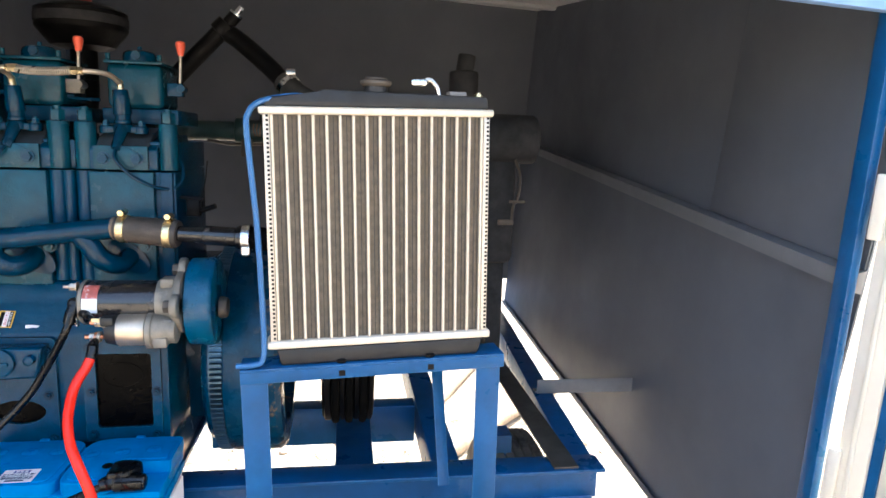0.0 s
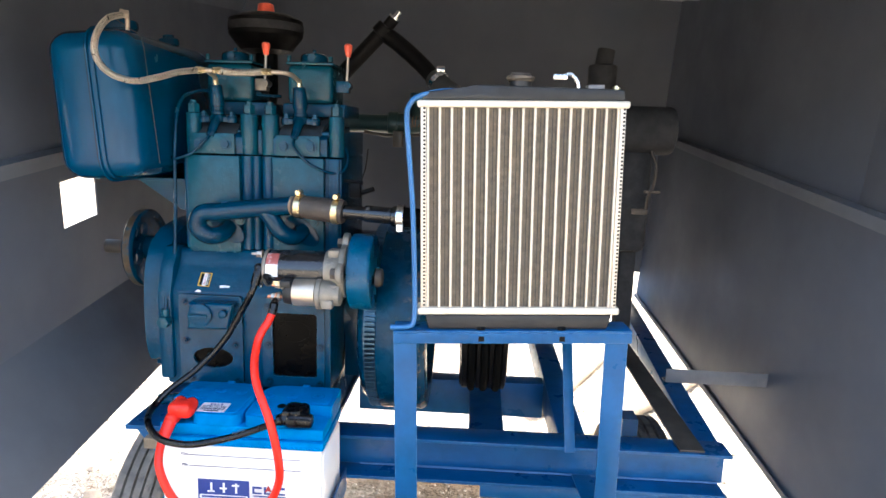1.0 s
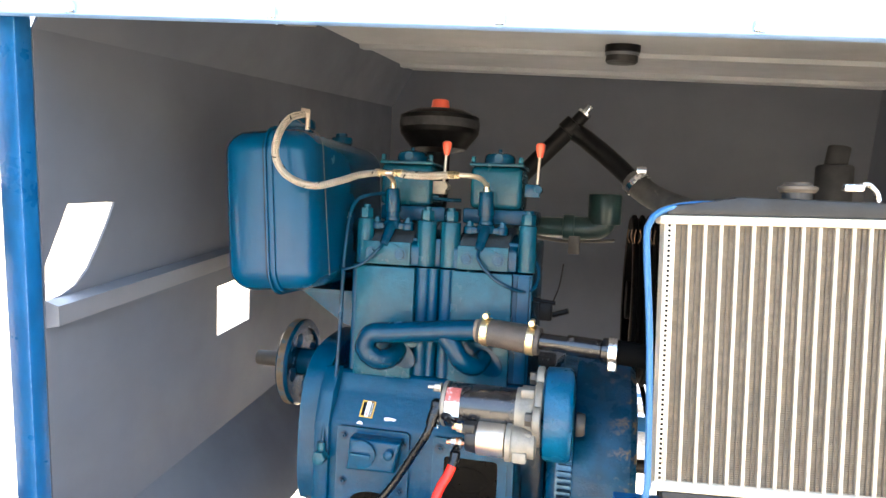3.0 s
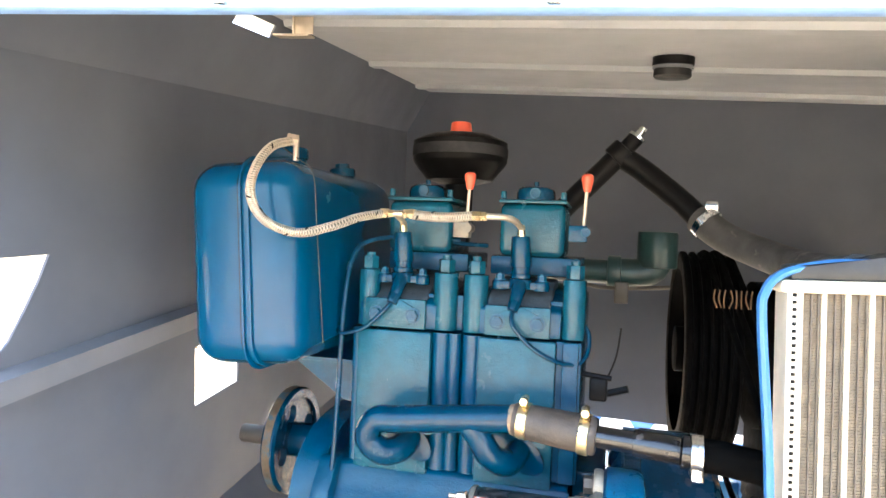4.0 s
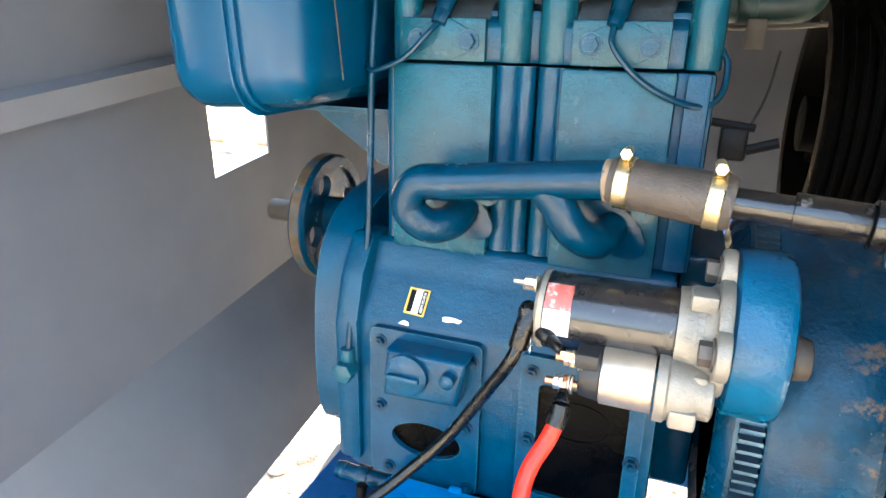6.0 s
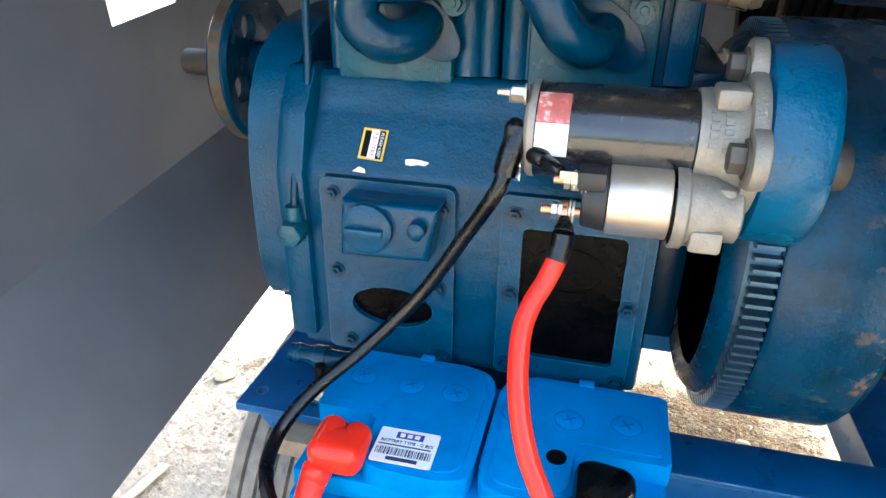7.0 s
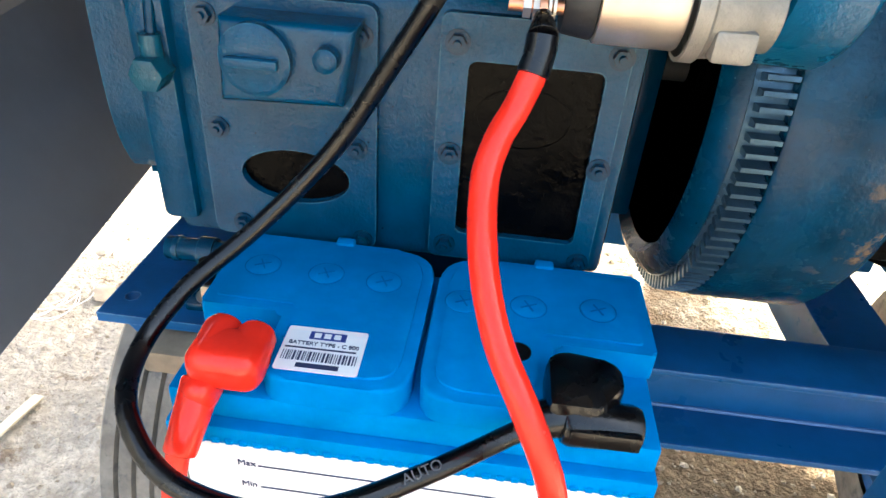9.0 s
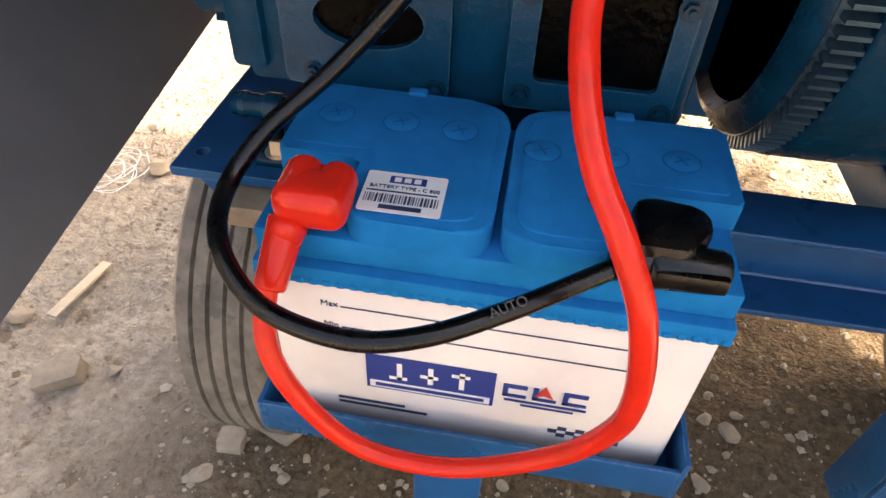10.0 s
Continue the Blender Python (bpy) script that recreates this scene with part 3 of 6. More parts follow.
for x, y in ((-0.605, 1.198), (-0.556, 1.196), (-0.512, 1.194), (-0.452, 1.182), (-0.405, 1.185), (-0.355, 1.19)):
    plug = part("vent_plug", cyl(B(), (x, y, 0.8480), (x, y, 0.8490), 0.0125, seg=24, b=0.0004), BATTERY, lid)
    bm = lathe(B(), [(0, 0.0128), (0.0006, 0.0128), (0.0006, 0.0135), (0, 0.0135)], (x, y, 0.8481), (0, 0, 1), 28)
    for a in (28, 118):
        box(bm, -0.0065, 0.0065, -0.0006, 0.0006, 0, 0.0005, m=pose(x, y, 0.8491, 0, 0, a))
    part("plug_mark", bm, VENT, plug)
part("indicator", cyl(B(), (-0.412, 1.135, 0.8487), (-0.412, 1.135, 0.8497), 0.0085), BLACK, lid)
# paper label on the lid
m = pose(-0.537, 1.1135, 0.8488, 0, 0, 1.0)
lab = part("paper_label", prism(B(), round_rect(-0.0265, 0.0265, -0.0205, 0.0205, 0.002, 3), "xy", 0.0, 0.0004, m=m), PAPER, bat, "white printed type label")
bm = box(B(), -0.011, 0.013, 0.009, 0.0165, 0.0005, 0.0007, m=m)
part("logo_block", bm, NAVY, lab)
bm = B()
for k in range(3):
    box(bm, -0.008 + k * 0.0065, -0.0035 + k * 0.0065, 0.0105, 0.015, 0.0007, 0.0009, m=m)
part("logo_mark", bm, PAPER, lab)
words("type_text", "BATTERY TYPE - C 800", 0.0046, m @ pose(0, 0.0045, 0.0006), INK, lab)
bm = B()
rr = random.Random(4)
box(bm, -0.024, 0.022, -0.0006, 0.0008, 0.0005, 0.0007, m=m)
x = -0.024
while x < 0.023:
    w = rr.choice((0.0005, 0.0009, 0.0014))
    box(bm, x, x + w, -0.0115, -0.003, 0.0005, 0.0007, m=m)
    x += w + rr.choice((0.0006, 0.001))
box(bm, -0.013, 0.014, -0.0175, -0.0135, 0.0005, 0.0007, m=m)
part("barcode", bm, INK, lab)
# printing on the front of the case
bm = box(B(), -0.560, -0.461, 1.0828, 1.0836, 0.676, 0.717, m=IDENT)
blk = part("print_block", bm, NAVY, bat, "navy printed block")
bm = box(B(), -0.5575, -0.4635, 1.0824, 1.0828, 0.678, 0.686)
for k in range(3):
    x = -0.542 + k * 0.024
    box(bm, x + 0.006, x + 0.010, 1.0824, 1.0828, 0.691, 0.711)
    box(bm, x, x + 0.014, 1.0824, 1.0828, 0.691 + 0.007 * k, 0.6945 + 0.007 * k)
part("print_mark", bm, PAPER, blk)
part("print_mark", box(B(), -0.553, -0.468, 1.0821, 1.0824, 0.680, 0.684), NAVY, blk)
bm = B()
for k in range(3):
    x = -0.455 + k * 0.0225
    box(bm, x, x + 0.018, 1.0828, 1.0836, 0.692, 0.695)
    box(bm, x, x + 0.004, 1.0828, 1.0836, 0.692, 0.707)
    box(bm, x + 0.004, x + 0.018, 1.0828, 1.0836, 0.703, 0.707) if k != 1 else None
box(bm, -0.453, -0.391, 1.0828, 1.0836, 0.6865, 0.6885)
box(bm, -0.44, -0.40, 1.0828, 1.0836, 0.682, 0.6835)
part("print_word", bm, NAVY, bat)
part("print_star", prism(B(), [(-0.431, 0.697), (-0.424, 0.711), (-0.417, 0.697), (-0.424, 0.7)], "xz", 1.0824, 1.0832), REDINK, bat)
bm = B()
for x, z in ((-0.592, 0.7655), (-0.592, 0.7435)):
    box(bm, x + 0.016, -0.362, 1.0832, 1.0837, z - 0.0008, z + 0.0002)
box(bm, -0.585, -0.53, 1.0832, 1.0837, 0.6525, 0.6555)
box(bm, -0.585, -0.512, 1.0832, 1.0837, 0.6465, 0.6495)
for i in range(3):
    for j in range(8):
        if (i + j) % 2:
            box(bm, -0.415 + j * 0.007, -0.408 + j * 0.007, 1.0832, 1.0837, 0.648 + i * 0.0045, 0.6525 + i * 0.0045)
part("print_line", bm, INK, bat)
words("level_text", "Max", 0.0075, pose(-0.584, 1.0836, 0.7665, 90), INK, bat)
words("level_text", "Min", 0.0075, pose(-0.584, 1.0836, 0.7445, 90), INK, bat)
# terminal boots
bm = B()
cyl(bm, (-0.5995, 1.078, 0.853), (-0.6000, 1.118, 0.857), 0.0135, 0.0135, b=0.006)
cyl(bm, (-0.5785, 1.080, 0.853), (-0.578, 1.116, 0.857), 0.0135, 0.0130, b=0.006)
box(bm, -0.6125, -0.5655, 1.074, 1.110, 0.838, 0.8680, 0.011, 4)
box(bm, -0.612, -0.592, 1.066, 1.10, 0.826, 0.85, 0.008, 3)
cyl(bm, (-0.6035, 1.084, 0.842), (-0.6085, 1.050, 0.810), 0.0125, 0.0102, seg=20, b=0.003)
part("terminal_boot", bm, RED, bat, "soft red terminal boot")
bm = B()
prism(bm, [(-0.396, 1.076), (-0.396, 1.118), (-0.385, 1.125), (-0.356, 1.121), (-0.349, 1.112), (-0.349, 1.098), (-0.365, 1.076)], "xy", 0.836, 0.866, 0.006)
cyl(bm, (-0.387, 1.083, 0.847), (-0.338, 1.085, 0.845), 0.0150, 0.0135, b=0.006)
box(bm, -0.382, -0.341, 1.068, 1.074, 0.842, 0.854, 0.002)
cyl(bm, (-0.406, 1.078, 0.845), (-0.382, 1.086, 0.849), 0.0105, 0.013, seg=20, b=0.004)
part("terminal_boot", bm, CABLE, bat, "soft black terminal boot")
# tray
tray = thing("battery_tray", "blue painted steel angle tray carrying the battery", "tray", (-0.475, 1.16, 0.60))
bm = box(B(), -0.645, -0.312, 1.07, 1.25, 0.6135, 0.6195, 0.001)
part("floor_plate", bm, CHASSIS, tray)
bm = box(B(), -0.645, -0.312, 1.066, 1.070, 0.6135, 0.652, 0.001)
part("front_lip", bm, CHASSIS, tray)
part("side_lip", box(B(), -0.649, -0.645, 1.066, 1.25, 0.6135, 0.652, 0.001), CHASSIS, tray)
part("side_lip", box(B(), -0.312, -0.308, 1.066, 1.25, 0.6135, 0.665, 0.001), CHASSIS, tray)
bm = box(B(), -0.52, -0.46, 1.072, 1.078, 0.30, 0.613, 0.001)
box(bm, -0.52, -0.46, 1.072, 1.267, 0.30, 0.306, 0.001)
box(bm, -0.52, -0.46, 1.262, 1.267, 0.30, 0.66, 0.001)
part("arm", bm, CHASSIS, tray)

# ---- cables ----
bm = tube(B(), [(-0.474, 1.182, 1.082), (-0.482, 1.176, 1.060), (-0.505, 1.183, 1.02), (-0.545, 1.187, 0.955), (-0.593, 1.168, 0.902), (-0.63, 1.132, 0.873), (-0.647, 1.095, 0.85), (-0.635, 1.052, 0.842), (-0.602, 1.024, 0.826), (-0.551, 1.012, 0.823), (-0.508, 1.018, 0.827), (-0.461, 1.044, 0.831), (-0.41, 1.075, 0.841), (-0.392, 1.083, 0.845)], 0.0063, 12)
cable = solo("black_battery_cable", bm, CABLE, "thick black cable from the starter to the battery", "cable")
bm = tube(B(), [(-0.427, 1.135, 1.036), (-0.434, 1.127, 1.018), (-0.442, 1.116, 1.003), (-0.446, 1.102, 0.985), (-0.442, 1.073, 0.958), (-0.431, 1.048, 0.931), (-0.414, 1.028, 0.906), (-0.396, 1.018, 0.866), (-0.384, 1.02, 0.80), (-0.388, 1.03, 0.745), (-0.418, 1.036, 0.695), (-0.484, 1.036, 0.658), (-0.548, 1.036, 0.662), (-0.588, 1.035, 0.706), (-0.612, 1.04, 0.76), (-0.615, 1.06, 0.80), (-0.603, 1.075, 0.838)], 0.0075, 12)
red_cable = solo("red_battery_cable", bm, RED, "thick red cable from the solenoid down to the battery", "cable")
bm = tube(B(), [(-0.4255, 1.140, 1.0505), (-0.4262, 1.1365, 1.042), (-0.4285, 1.1325, 1.033)], 0.0081, 16)
cyl(bm, (-0.4256, 1.1395, 1.050), (-0.4262, 1.1520, 1.058), 0.0080, 0.0045, seg=16, b=0.001)
part("heat_shrink", bm, CABLE, red_cable, "black heat-shrink end")
part("cable_lug", cyl(B(), (-0.4285, 1.159, 1.058), (-0.4245, 1.159, 1.058), 0.0100, seg=20, b=0.0005), COPPER, red_cable)
# ---- diesel engine ----
eng = thing("diesel_engine", "teal-blue two-cylinder diesel engine on a blue steel bed", "engine", (-0.52, 1.44, 0.737))
FRONT = (0, -1, 0)
bm = prism(B(), [(1.262, 0.830), (1.262, 1.033), (1.300, 1.086), (1.312, 1.119), (1.60, 1.119), (1.62, 1.0), (1.62, 0.830)], "yz", -0.70, -0.345, 0.007)
crank = part("crankcase", bm, ENGINE, eng, "cast blue crankcase")
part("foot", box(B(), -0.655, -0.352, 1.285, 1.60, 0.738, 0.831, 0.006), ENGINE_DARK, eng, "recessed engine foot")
gear_outline = [(1.33, 0.846), (1.293, 0.866), (1.273, 0.905), (1.268, 0.96), (1.272, 1.04), (1.29, 1.10), (1.33, 1.14), (1.40, 1.16), (1.52, 1.16), (1.60, 1.1), (1.62, 0.95), (1.61, 0.885), (1.56, 0.846)]
gear_outline = [(p.x, p.y) for p in spline([(u, v, 0) for u, v in gear_outline] + [(1.33, 0.846, 0)], 4)[:-1]]
bm = prism(B(), gear_outline, "yz", -0.702, -0.747, cap=0.034)
part("gear_cover", bm, ENGINE, eng, "rounded cast timing cover")
bm = prism(B(), [(1.254, 0.843), (1.252, 1.03), (1.27, 1.085), (1.30, 1.125), (1.34, 1.125), (1.30, 0.843)], "yz", -0.711, -0.680, 0.007)
part("flange", bm, ENGINE, eng)
# cover with the oil filler
bm = sheet(B(), round_rect(-0.664, -0.530, 0.838, 1.031, 0.008, 3), [ring_outline(-0.594, 0.896, 0.043, 0.0225)], "xz", 1.2525, 1.2625)
cov = part("inspection_cover", bm, ENGINE, eng, "bolted cover with filler cap and oval opening")
# flat black sheet closes the oval opening
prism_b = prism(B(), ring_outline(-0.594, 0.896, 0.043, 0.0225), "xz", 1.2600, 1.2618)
part("oval_plate", prism_b, OILY, cov, "oily black plate closing the oval opening")
bm = prism(B(), [(-0.634, 0.965), (-0.548, 0.968), (-0.538, 1.022), (-0.630, 1.022)], "xz", 1.2525, 1.222, cap=0.006)
part("filler_boss", bm, ENGINE, cov)
bm = lathe(B(), [(0, 0.024), (0.007, 0.024), (0.009, 0.020), (0.009, 0)], (-0.604, 1.222, 0.998), FRONT, 32)
box(bm, -0.622, -0.586, 1.206, 1.2135, 0.9945, 1.0015, 0.002)
part("filler_cap", bm, ENGINE, cov)
bm = lathe(B(), [(0, 0.0085), (0.011, 0.008), (0.013, 0.005), (0.013, 0)], (-0.556, 1.222, 1.003), FRONT, 20)
part("plug", bm, ENGINE, cov)
copies("cover_bolt", bolt(B(), (0, 1.2525, 0), FRONT, 0.0062), ENGINE_DARK, cov, [(x, 0, z) for x, z in ((-0.651, 1.015), (-0.541, 1.010), (-0.651, 0.932), (-0.545, 0.926), (-0.640, 0.850), (-0.541, 0.846))])
# cover with the black panel
bm = sheet(B(), round_rect(-0.487, -0.357, 0.838, 1.031, 0.006, 3), [round_rect(-0.4665, -0.3725, 0.862, 1.0, 0.006, 3)], "xz", 1.2535, 1.2625)
cov = part("inspection_cover", bm, ENGINE, eng, "bolted cover frame round a black panel")
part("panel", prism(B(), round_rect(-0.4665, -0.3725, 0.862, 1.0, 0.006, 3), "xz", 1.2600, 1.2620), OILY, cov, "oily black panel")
bm = sheet(B(), ring_outline(-0.424, 0.958, 0.036, 0.024), [ring_outline(-0.424, 0.958, 0.033, 0.0212)], "xz", 1.2586, 1.2602)
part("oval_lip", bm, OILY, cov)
copies("cover_bolt", bolt(B(), (0, 1.2535, 0), FRONT, 0.0066), ENGINE_DARK, cov, [(x, 0, z) for x, z in ((-0.475, 1.012), (-0.475, 0.930), (-0.474, 0.850), (-0.365, 1.012), (-0.365, 0.929), (-0.366, 0.846))])
# stickers on the sloping shoulder
SL = pose(0, 1.262, 1.033, 0, 0, 0) @ Matrix.Rotation(math.atan2(0.053, 0.038), 4, "X")
m = SL @ pose(-0.617, 0.030, 0.0016, 0, 0, -3)
st = part("oil_sticker", box(B(), -0.0125, 0.0125, -0.0155, 0.0155, 0, 0.0004, m=m), YELLOW, crank, "yellow edged oil-level sticker")
part("sticker_field", box(B(), -0.0100, 0.0104, -0.0130, 0.0130, 0.0004, 0.0006, m=m), BLACK, st)
part("sticker_field", box(B(), -0.0035, 0.0045, -0.014, 0.014, 0.0006, 0.0008, m=m), PAPER, st)
part("sticker_field", box(B(), 0.0045, 0.0105, -0.014, 0.014, 0.0006, 0.0008, m=m), BLACK, st)
words("sticker_text", "PLEASE KEEP", 0.0044, m @ pose(0.0075, 0, 0.0010, 0, 0, -90), PAPER, st)
words("sticker_text", "7.5 LITRE", 0.0062, m @ pose(0.0005, 0, 0.0010, 0, 0, -90), REDINK, st)
bm = prism(B(), [(-0.010, -0.003), (-0.004, -0.0035), (0.002, -0.002), (0.009, -0.0028), (0.012, 0.001), (0.004, 0.0025), (-0.004, 0.003), (-0.011, 0.002)], "xy", 0, 0.0004, m=SL @ pose(-0.572, 0.016, 0.0016))
part("torn_label", bm, PAPER, crank, "torn white label scrap")
bm = prism(B(), [(-0.007, -0.002), (0.006, -0.003), (0.005, 0.001), (-0.001, 0.003)], "xy", 0, 0.0004, m=SL @ pose(-0.626, 0.004, 0.0016))
part("torn_label", bm, PAPER, crank, "torn white label scrap")
# drain tap and bed bolt
bm = cyl(B(), (-0.749, 1.315, 0.770), (-0.66, 1.315, 0.770), 0.0115, seg=16, b=0.002)
cyl(bm, (-0.715, 1.315, 0.770), (-0.70, 1.315, 0.770), 0.0145, seg=20)
cyl(bm, (-0.740, 1.315, 0.770), (-0.735, 1.315, 0.770), 0.0128, seg=20)
part("drain_tap", bm, ENGINE, eng)
bb = thing("bed_bolt", "plated nut on a black stud holding the engine to its bed", "bolt", (-0.692, 1.277, 0.737))
part("strap_plate", box(B(), -0.712, -0.666, 1.262, 1.30, 0.7375, 0.7465, 0.002), ENGINE_DARK, bb)
part("nut", bolt(B(), (-0.692, 1.277, 0.7465), (0, 0, 1), 0.0105, 0.015, 0), STEEL, bb)
part("stud", cyl(B(), (-0.692, 1.277, 0.7625), (-0.692, 1.277, 0.788), 0.0068, seg=16, b=0.0015), BLACK, bb, "black threaded stud")
# oil pipe and banjo
bm = tube(B(), [(-0.535, 1.415, 1.452), (-0.60, 1.40, 1.452), (-0.655, 1.365, 1.450), (-0.682, 1.335, 1.425), (-0.686, 1.312, 1.34), (-0.686, 1.302, 1.20), (-0.687, 1.290, 1.10), (-0.690, 1.260, 1.04), (-0.690, 1.247, 0.99)], 0.0040, 10)
part("oil_pipe", bm, ENGINE_DARK, eng)
bm = cyl(B(), (-0.690, 1.254, 0.974), (-0.690, 1.230, 0.974), 0.013, seg=6, b=0.002)
cyl(bm, (-0.690, 1.246, 0.980), (-0.690, 1.246, 1.000), 0.008, seg=14)
part("banjo_bolt", bm, ENGINE_LIGHT, eng)

# cylinders
for side, (xa, xb, pa, pb, ca, cb) in enumerate(((-0.668, -0.508, -0.660, -0.548, -0.536, -0.655), (-0.503, -0.336, -0.479, -0.370, -0.491, -0.350))):
    bm = box(B(), xa, xb, 1.322, 1.57, 1.1195, 1.318, 0.004)
    blk = part("cylinder_block", bm, ENGINE, eng)
    # paler enamel here: the jacket's bright reflection is put into its colour
    part("water_jacket", box(B(), pa, pb, 1.306, 1.33, 1.113, 1.318, 0.004), ENGINE_LIGHT, blk)
    columns = [(ca, 1.325, 0.014)] + ([(-0.478, 1.322, 0.008)] if side else [(-0.517, 1.325, 0.010), (-0.663, 1.322, 0.009)])
    for c, y, r in columns:
        part("stud_column", cyl(B(), (c, y, 1.1205), (c, y, 1.318), r, seg=20), ENGINE, blk)
    if side:
        part("stud_column", box(B(), -0.362, -0.340, 1.314, 1.33, 1.122, 1.318, 0.003), ENGINE, blk)
    bm = box(B(), xa, xb, 1.338, 1.57, 1.320, 1.372, 0.003)
    # sloping shoulders of the head
    prism(bm, [(1.322, 1.320), (1.322, 1.358), (1.345, 1.370), (1.40, 1.385), (1.56, 1.385), (1.56, 1.320)], "yz", pa - 0.004, pb + 0.004, 0.004)
    head = part("cylinder_head", bm, ENGINE, eng)
    for c, r in ((ca, 0.0185), (cb, 0.0165)):
        part("bolt_boss", cyl(B(), (c, 1.338, 1.320), (c, 1.338, 1.404), r, seg=24, b=0.002), ENGINE_LIGHT, head)
        bm = cyl(B(), (c, 1.338, 1.4045), (c, 1.338, 1.424), 0.0125, seg=6, b=0.0015)
        cyl(bm, (c, 1.338, 1.424), (c, 1.338, 1.430), 0.007, seg=12)
        part("head_nut", bm, ENGINE_LIGHT, head)
    bm = box(B(), xa + 0.02, xb - 0.01, 1.40, 1.57, 1.403, 1.432, 0.004)
    part("head_plate", bm, ENGINE, head)
    pm = (pa + pb) / 2
    # dusty, rounded top of the casting, sunk between the bosses
    top_line = [(1.3245, 1.3595), (1.333, 1.368), (1.345, 1.376), (1.362, 1.385), (1.40, 1.396), (1.45, 1.398), (1.45, 1.352), (1.3245, 1.352)]
    part("casting_top", prism(B(), top_line, "yz", pm - 0.047, pm + 0.043, 0.004), DUSTY_TOP, head, "dust-covered casting top")
    bm = box(B(), pm - 0.048, pm + 0.044, 1.3135, 1.3225, 1.3205, 1.3635, 0.0015)
    plate = part("water_plate", bm, ENGINE_LIGHT, head, "flat machined water-jacket plate")
    pc = pm - 0.001
    diamond = [(pc - 0.0385, 1.341), (pc - 0.035, 1.333), (pc - 0.008, 1.3215), (pc + 0.008, 1.3215), (pc + 0.035, 1.333), (pc + 0.0385, 1.341), (pc + 0.035, 1.349), (pc + 0.008, 1.3625), (pc - 0.008, 1.3625), (pc - 0.035, 1.349)]
    part("cover_flange", prism(B(), diamond, "xz", 1.3108, 1.3138, 0.0008), ENGINE_LIGHT, plate)
    copies("plate_bolt", bolt(B(), (0, 1.3108, 1.341), FRONT, 0.0085, 0.006, 0), ENGINE, plate, [(x, 0, 0) for x in (pm - 0.029, pm + 0.027)])
    # injector in its clamp
    ix = -0.604 if side == 0 else -0.427
    bm = cyl(B(), (ix, 1.340, 1.418), (ix - 0.002, 1.338, 1.462), 0.0158, 0.0132, seg=24, b=0.002)
    cyl(bm, (ix, 1.340, 1.409), (ix, 1.340, 1.4185), 0.0132, seg=24)
    inj = part("injector", bm, ENGINE_DARK, head)
    bm = cyl(B(), (ix, 1.340, 1.386), (ix, 1.340, 1.4015), 0.0175, seg=24, b=0.003)
    cyl(bm, (ix, 1.340, 1.4015), (ix, 1.340, 1.4095), 0.0150, seg=24, b=0.002)
    for sgn in (-1, 1):
        cyl(bm, (ix + sgn * 0.029, 1.342, 1.384), (ix + sgn * 0.029, 1.342, 1.3985), 0.0125, seg=20, b=0.003)
        box(bm, min(ix, ix + sgn * 0.029), max(ix, ix + sgn * 0.029), 1.331, 1.353, 1.386, 1.3975, 0.002)
    yoke = part("clamp_yoke", bm, ENGINE_DARK, inj)
    copies("clamp_nut", bolt(B(), (0, 1.342, 1.3985), (0, 0, 1), 0.0068, 0.0065, 0.004), ENGINE, inj, [(ix - 0.030, 0, 0), (ix + 0.030, 0, 0)])
    bm = cyl(B(), (ix - 0.001, 1.338, 1.460), (ix - 0.002, 1.337, 1.478), 0.0065, 0.0045, seg=12)
    part("union_nut", bm, BRASS, inj)
    bm = cyl(B(), (ix + 0.001, 1.334, 1.396), (ix - 0.004, 1.314, 1.366), 0.0118, 0.0085, seg=18, b=0.002)
    cyl(bm, (ix - 0.003, 1.316, 1.369), (ix - 0.006, 1.309, 1.357), 0.0098, 0.0080, seg=8, b=0.001)
    part("spill_union", bm, ENGINE_DARK, inj)
    if side == 0:
        pts = [(ix - 0.006, 1.312, 1.360), (ix - 0.016, 1.300, 1.345), (ix - 0.040, 1.297, 1.322), (ix - 0.070, 1.300, 1.310), (-0.689, 1.306, 1.309), (-0.694, 1.315, 1.314)]
    else:
        pts = [(ix - 0.006, 1.312, 1.360), (ix - 0.004, 1.301, 1.34), (ix + 0.022, 1.298, 1.312), (ix + 0.055, 1.303, 1.294), (-0.345, 1.318, 1.288), (-0.330, 1.335, 1.300), (-0.328, 1.345, 1.325), (-0.335, 1.35, 1.34)]
    part("spill_pipe", tube(B(), pts, 0.0032, 8), ENGINE_DARK, inj)
    # rocker box
    ra, rb = (-0.647, -0.545) if side == 0 else (-0.469, -0.371)
    bm = box(B(), ra, rb, 1.388, 1.51, 1.4325, 1.512, 0.010, 3)
    box(bm, ra - 0.002, rb + 0.002, 1.385, 1.513, 1.512, 1.518, 0.002)
    rock = part("rocker_box", bm, ENGINE_LIGHT, eng)
    rm = (ra + rb) / 2
    bm = lathe(B(), [(0, 0.030), (0.010, 0.030), (0.016, 0.028), (0.020, 0.022), (0.020, 0)], (rm, 1.430, 1.5195), (0, 0, 1), 28)
    cyl(bm, (rm, 1.430, 1.538), (rm, 1.430, 1.548), 0.004, seg=10)
    cyl(bm, (rm + 0.002, 1.402, 1.529), (rm + 0.002, 1.396, 1.529), 0.008, seg=12)
    part("breather_cap", bm, ENGINE, rock)
    copies("stud", cyl(B(), (0, 1.392, 1.519), (0, 1.392, 1.530), 0.0045, seg=8), ENGINE_LIGHT, rock, [(ra + 0.004, 0, 0), (rb - 0.004, 0, 0)])
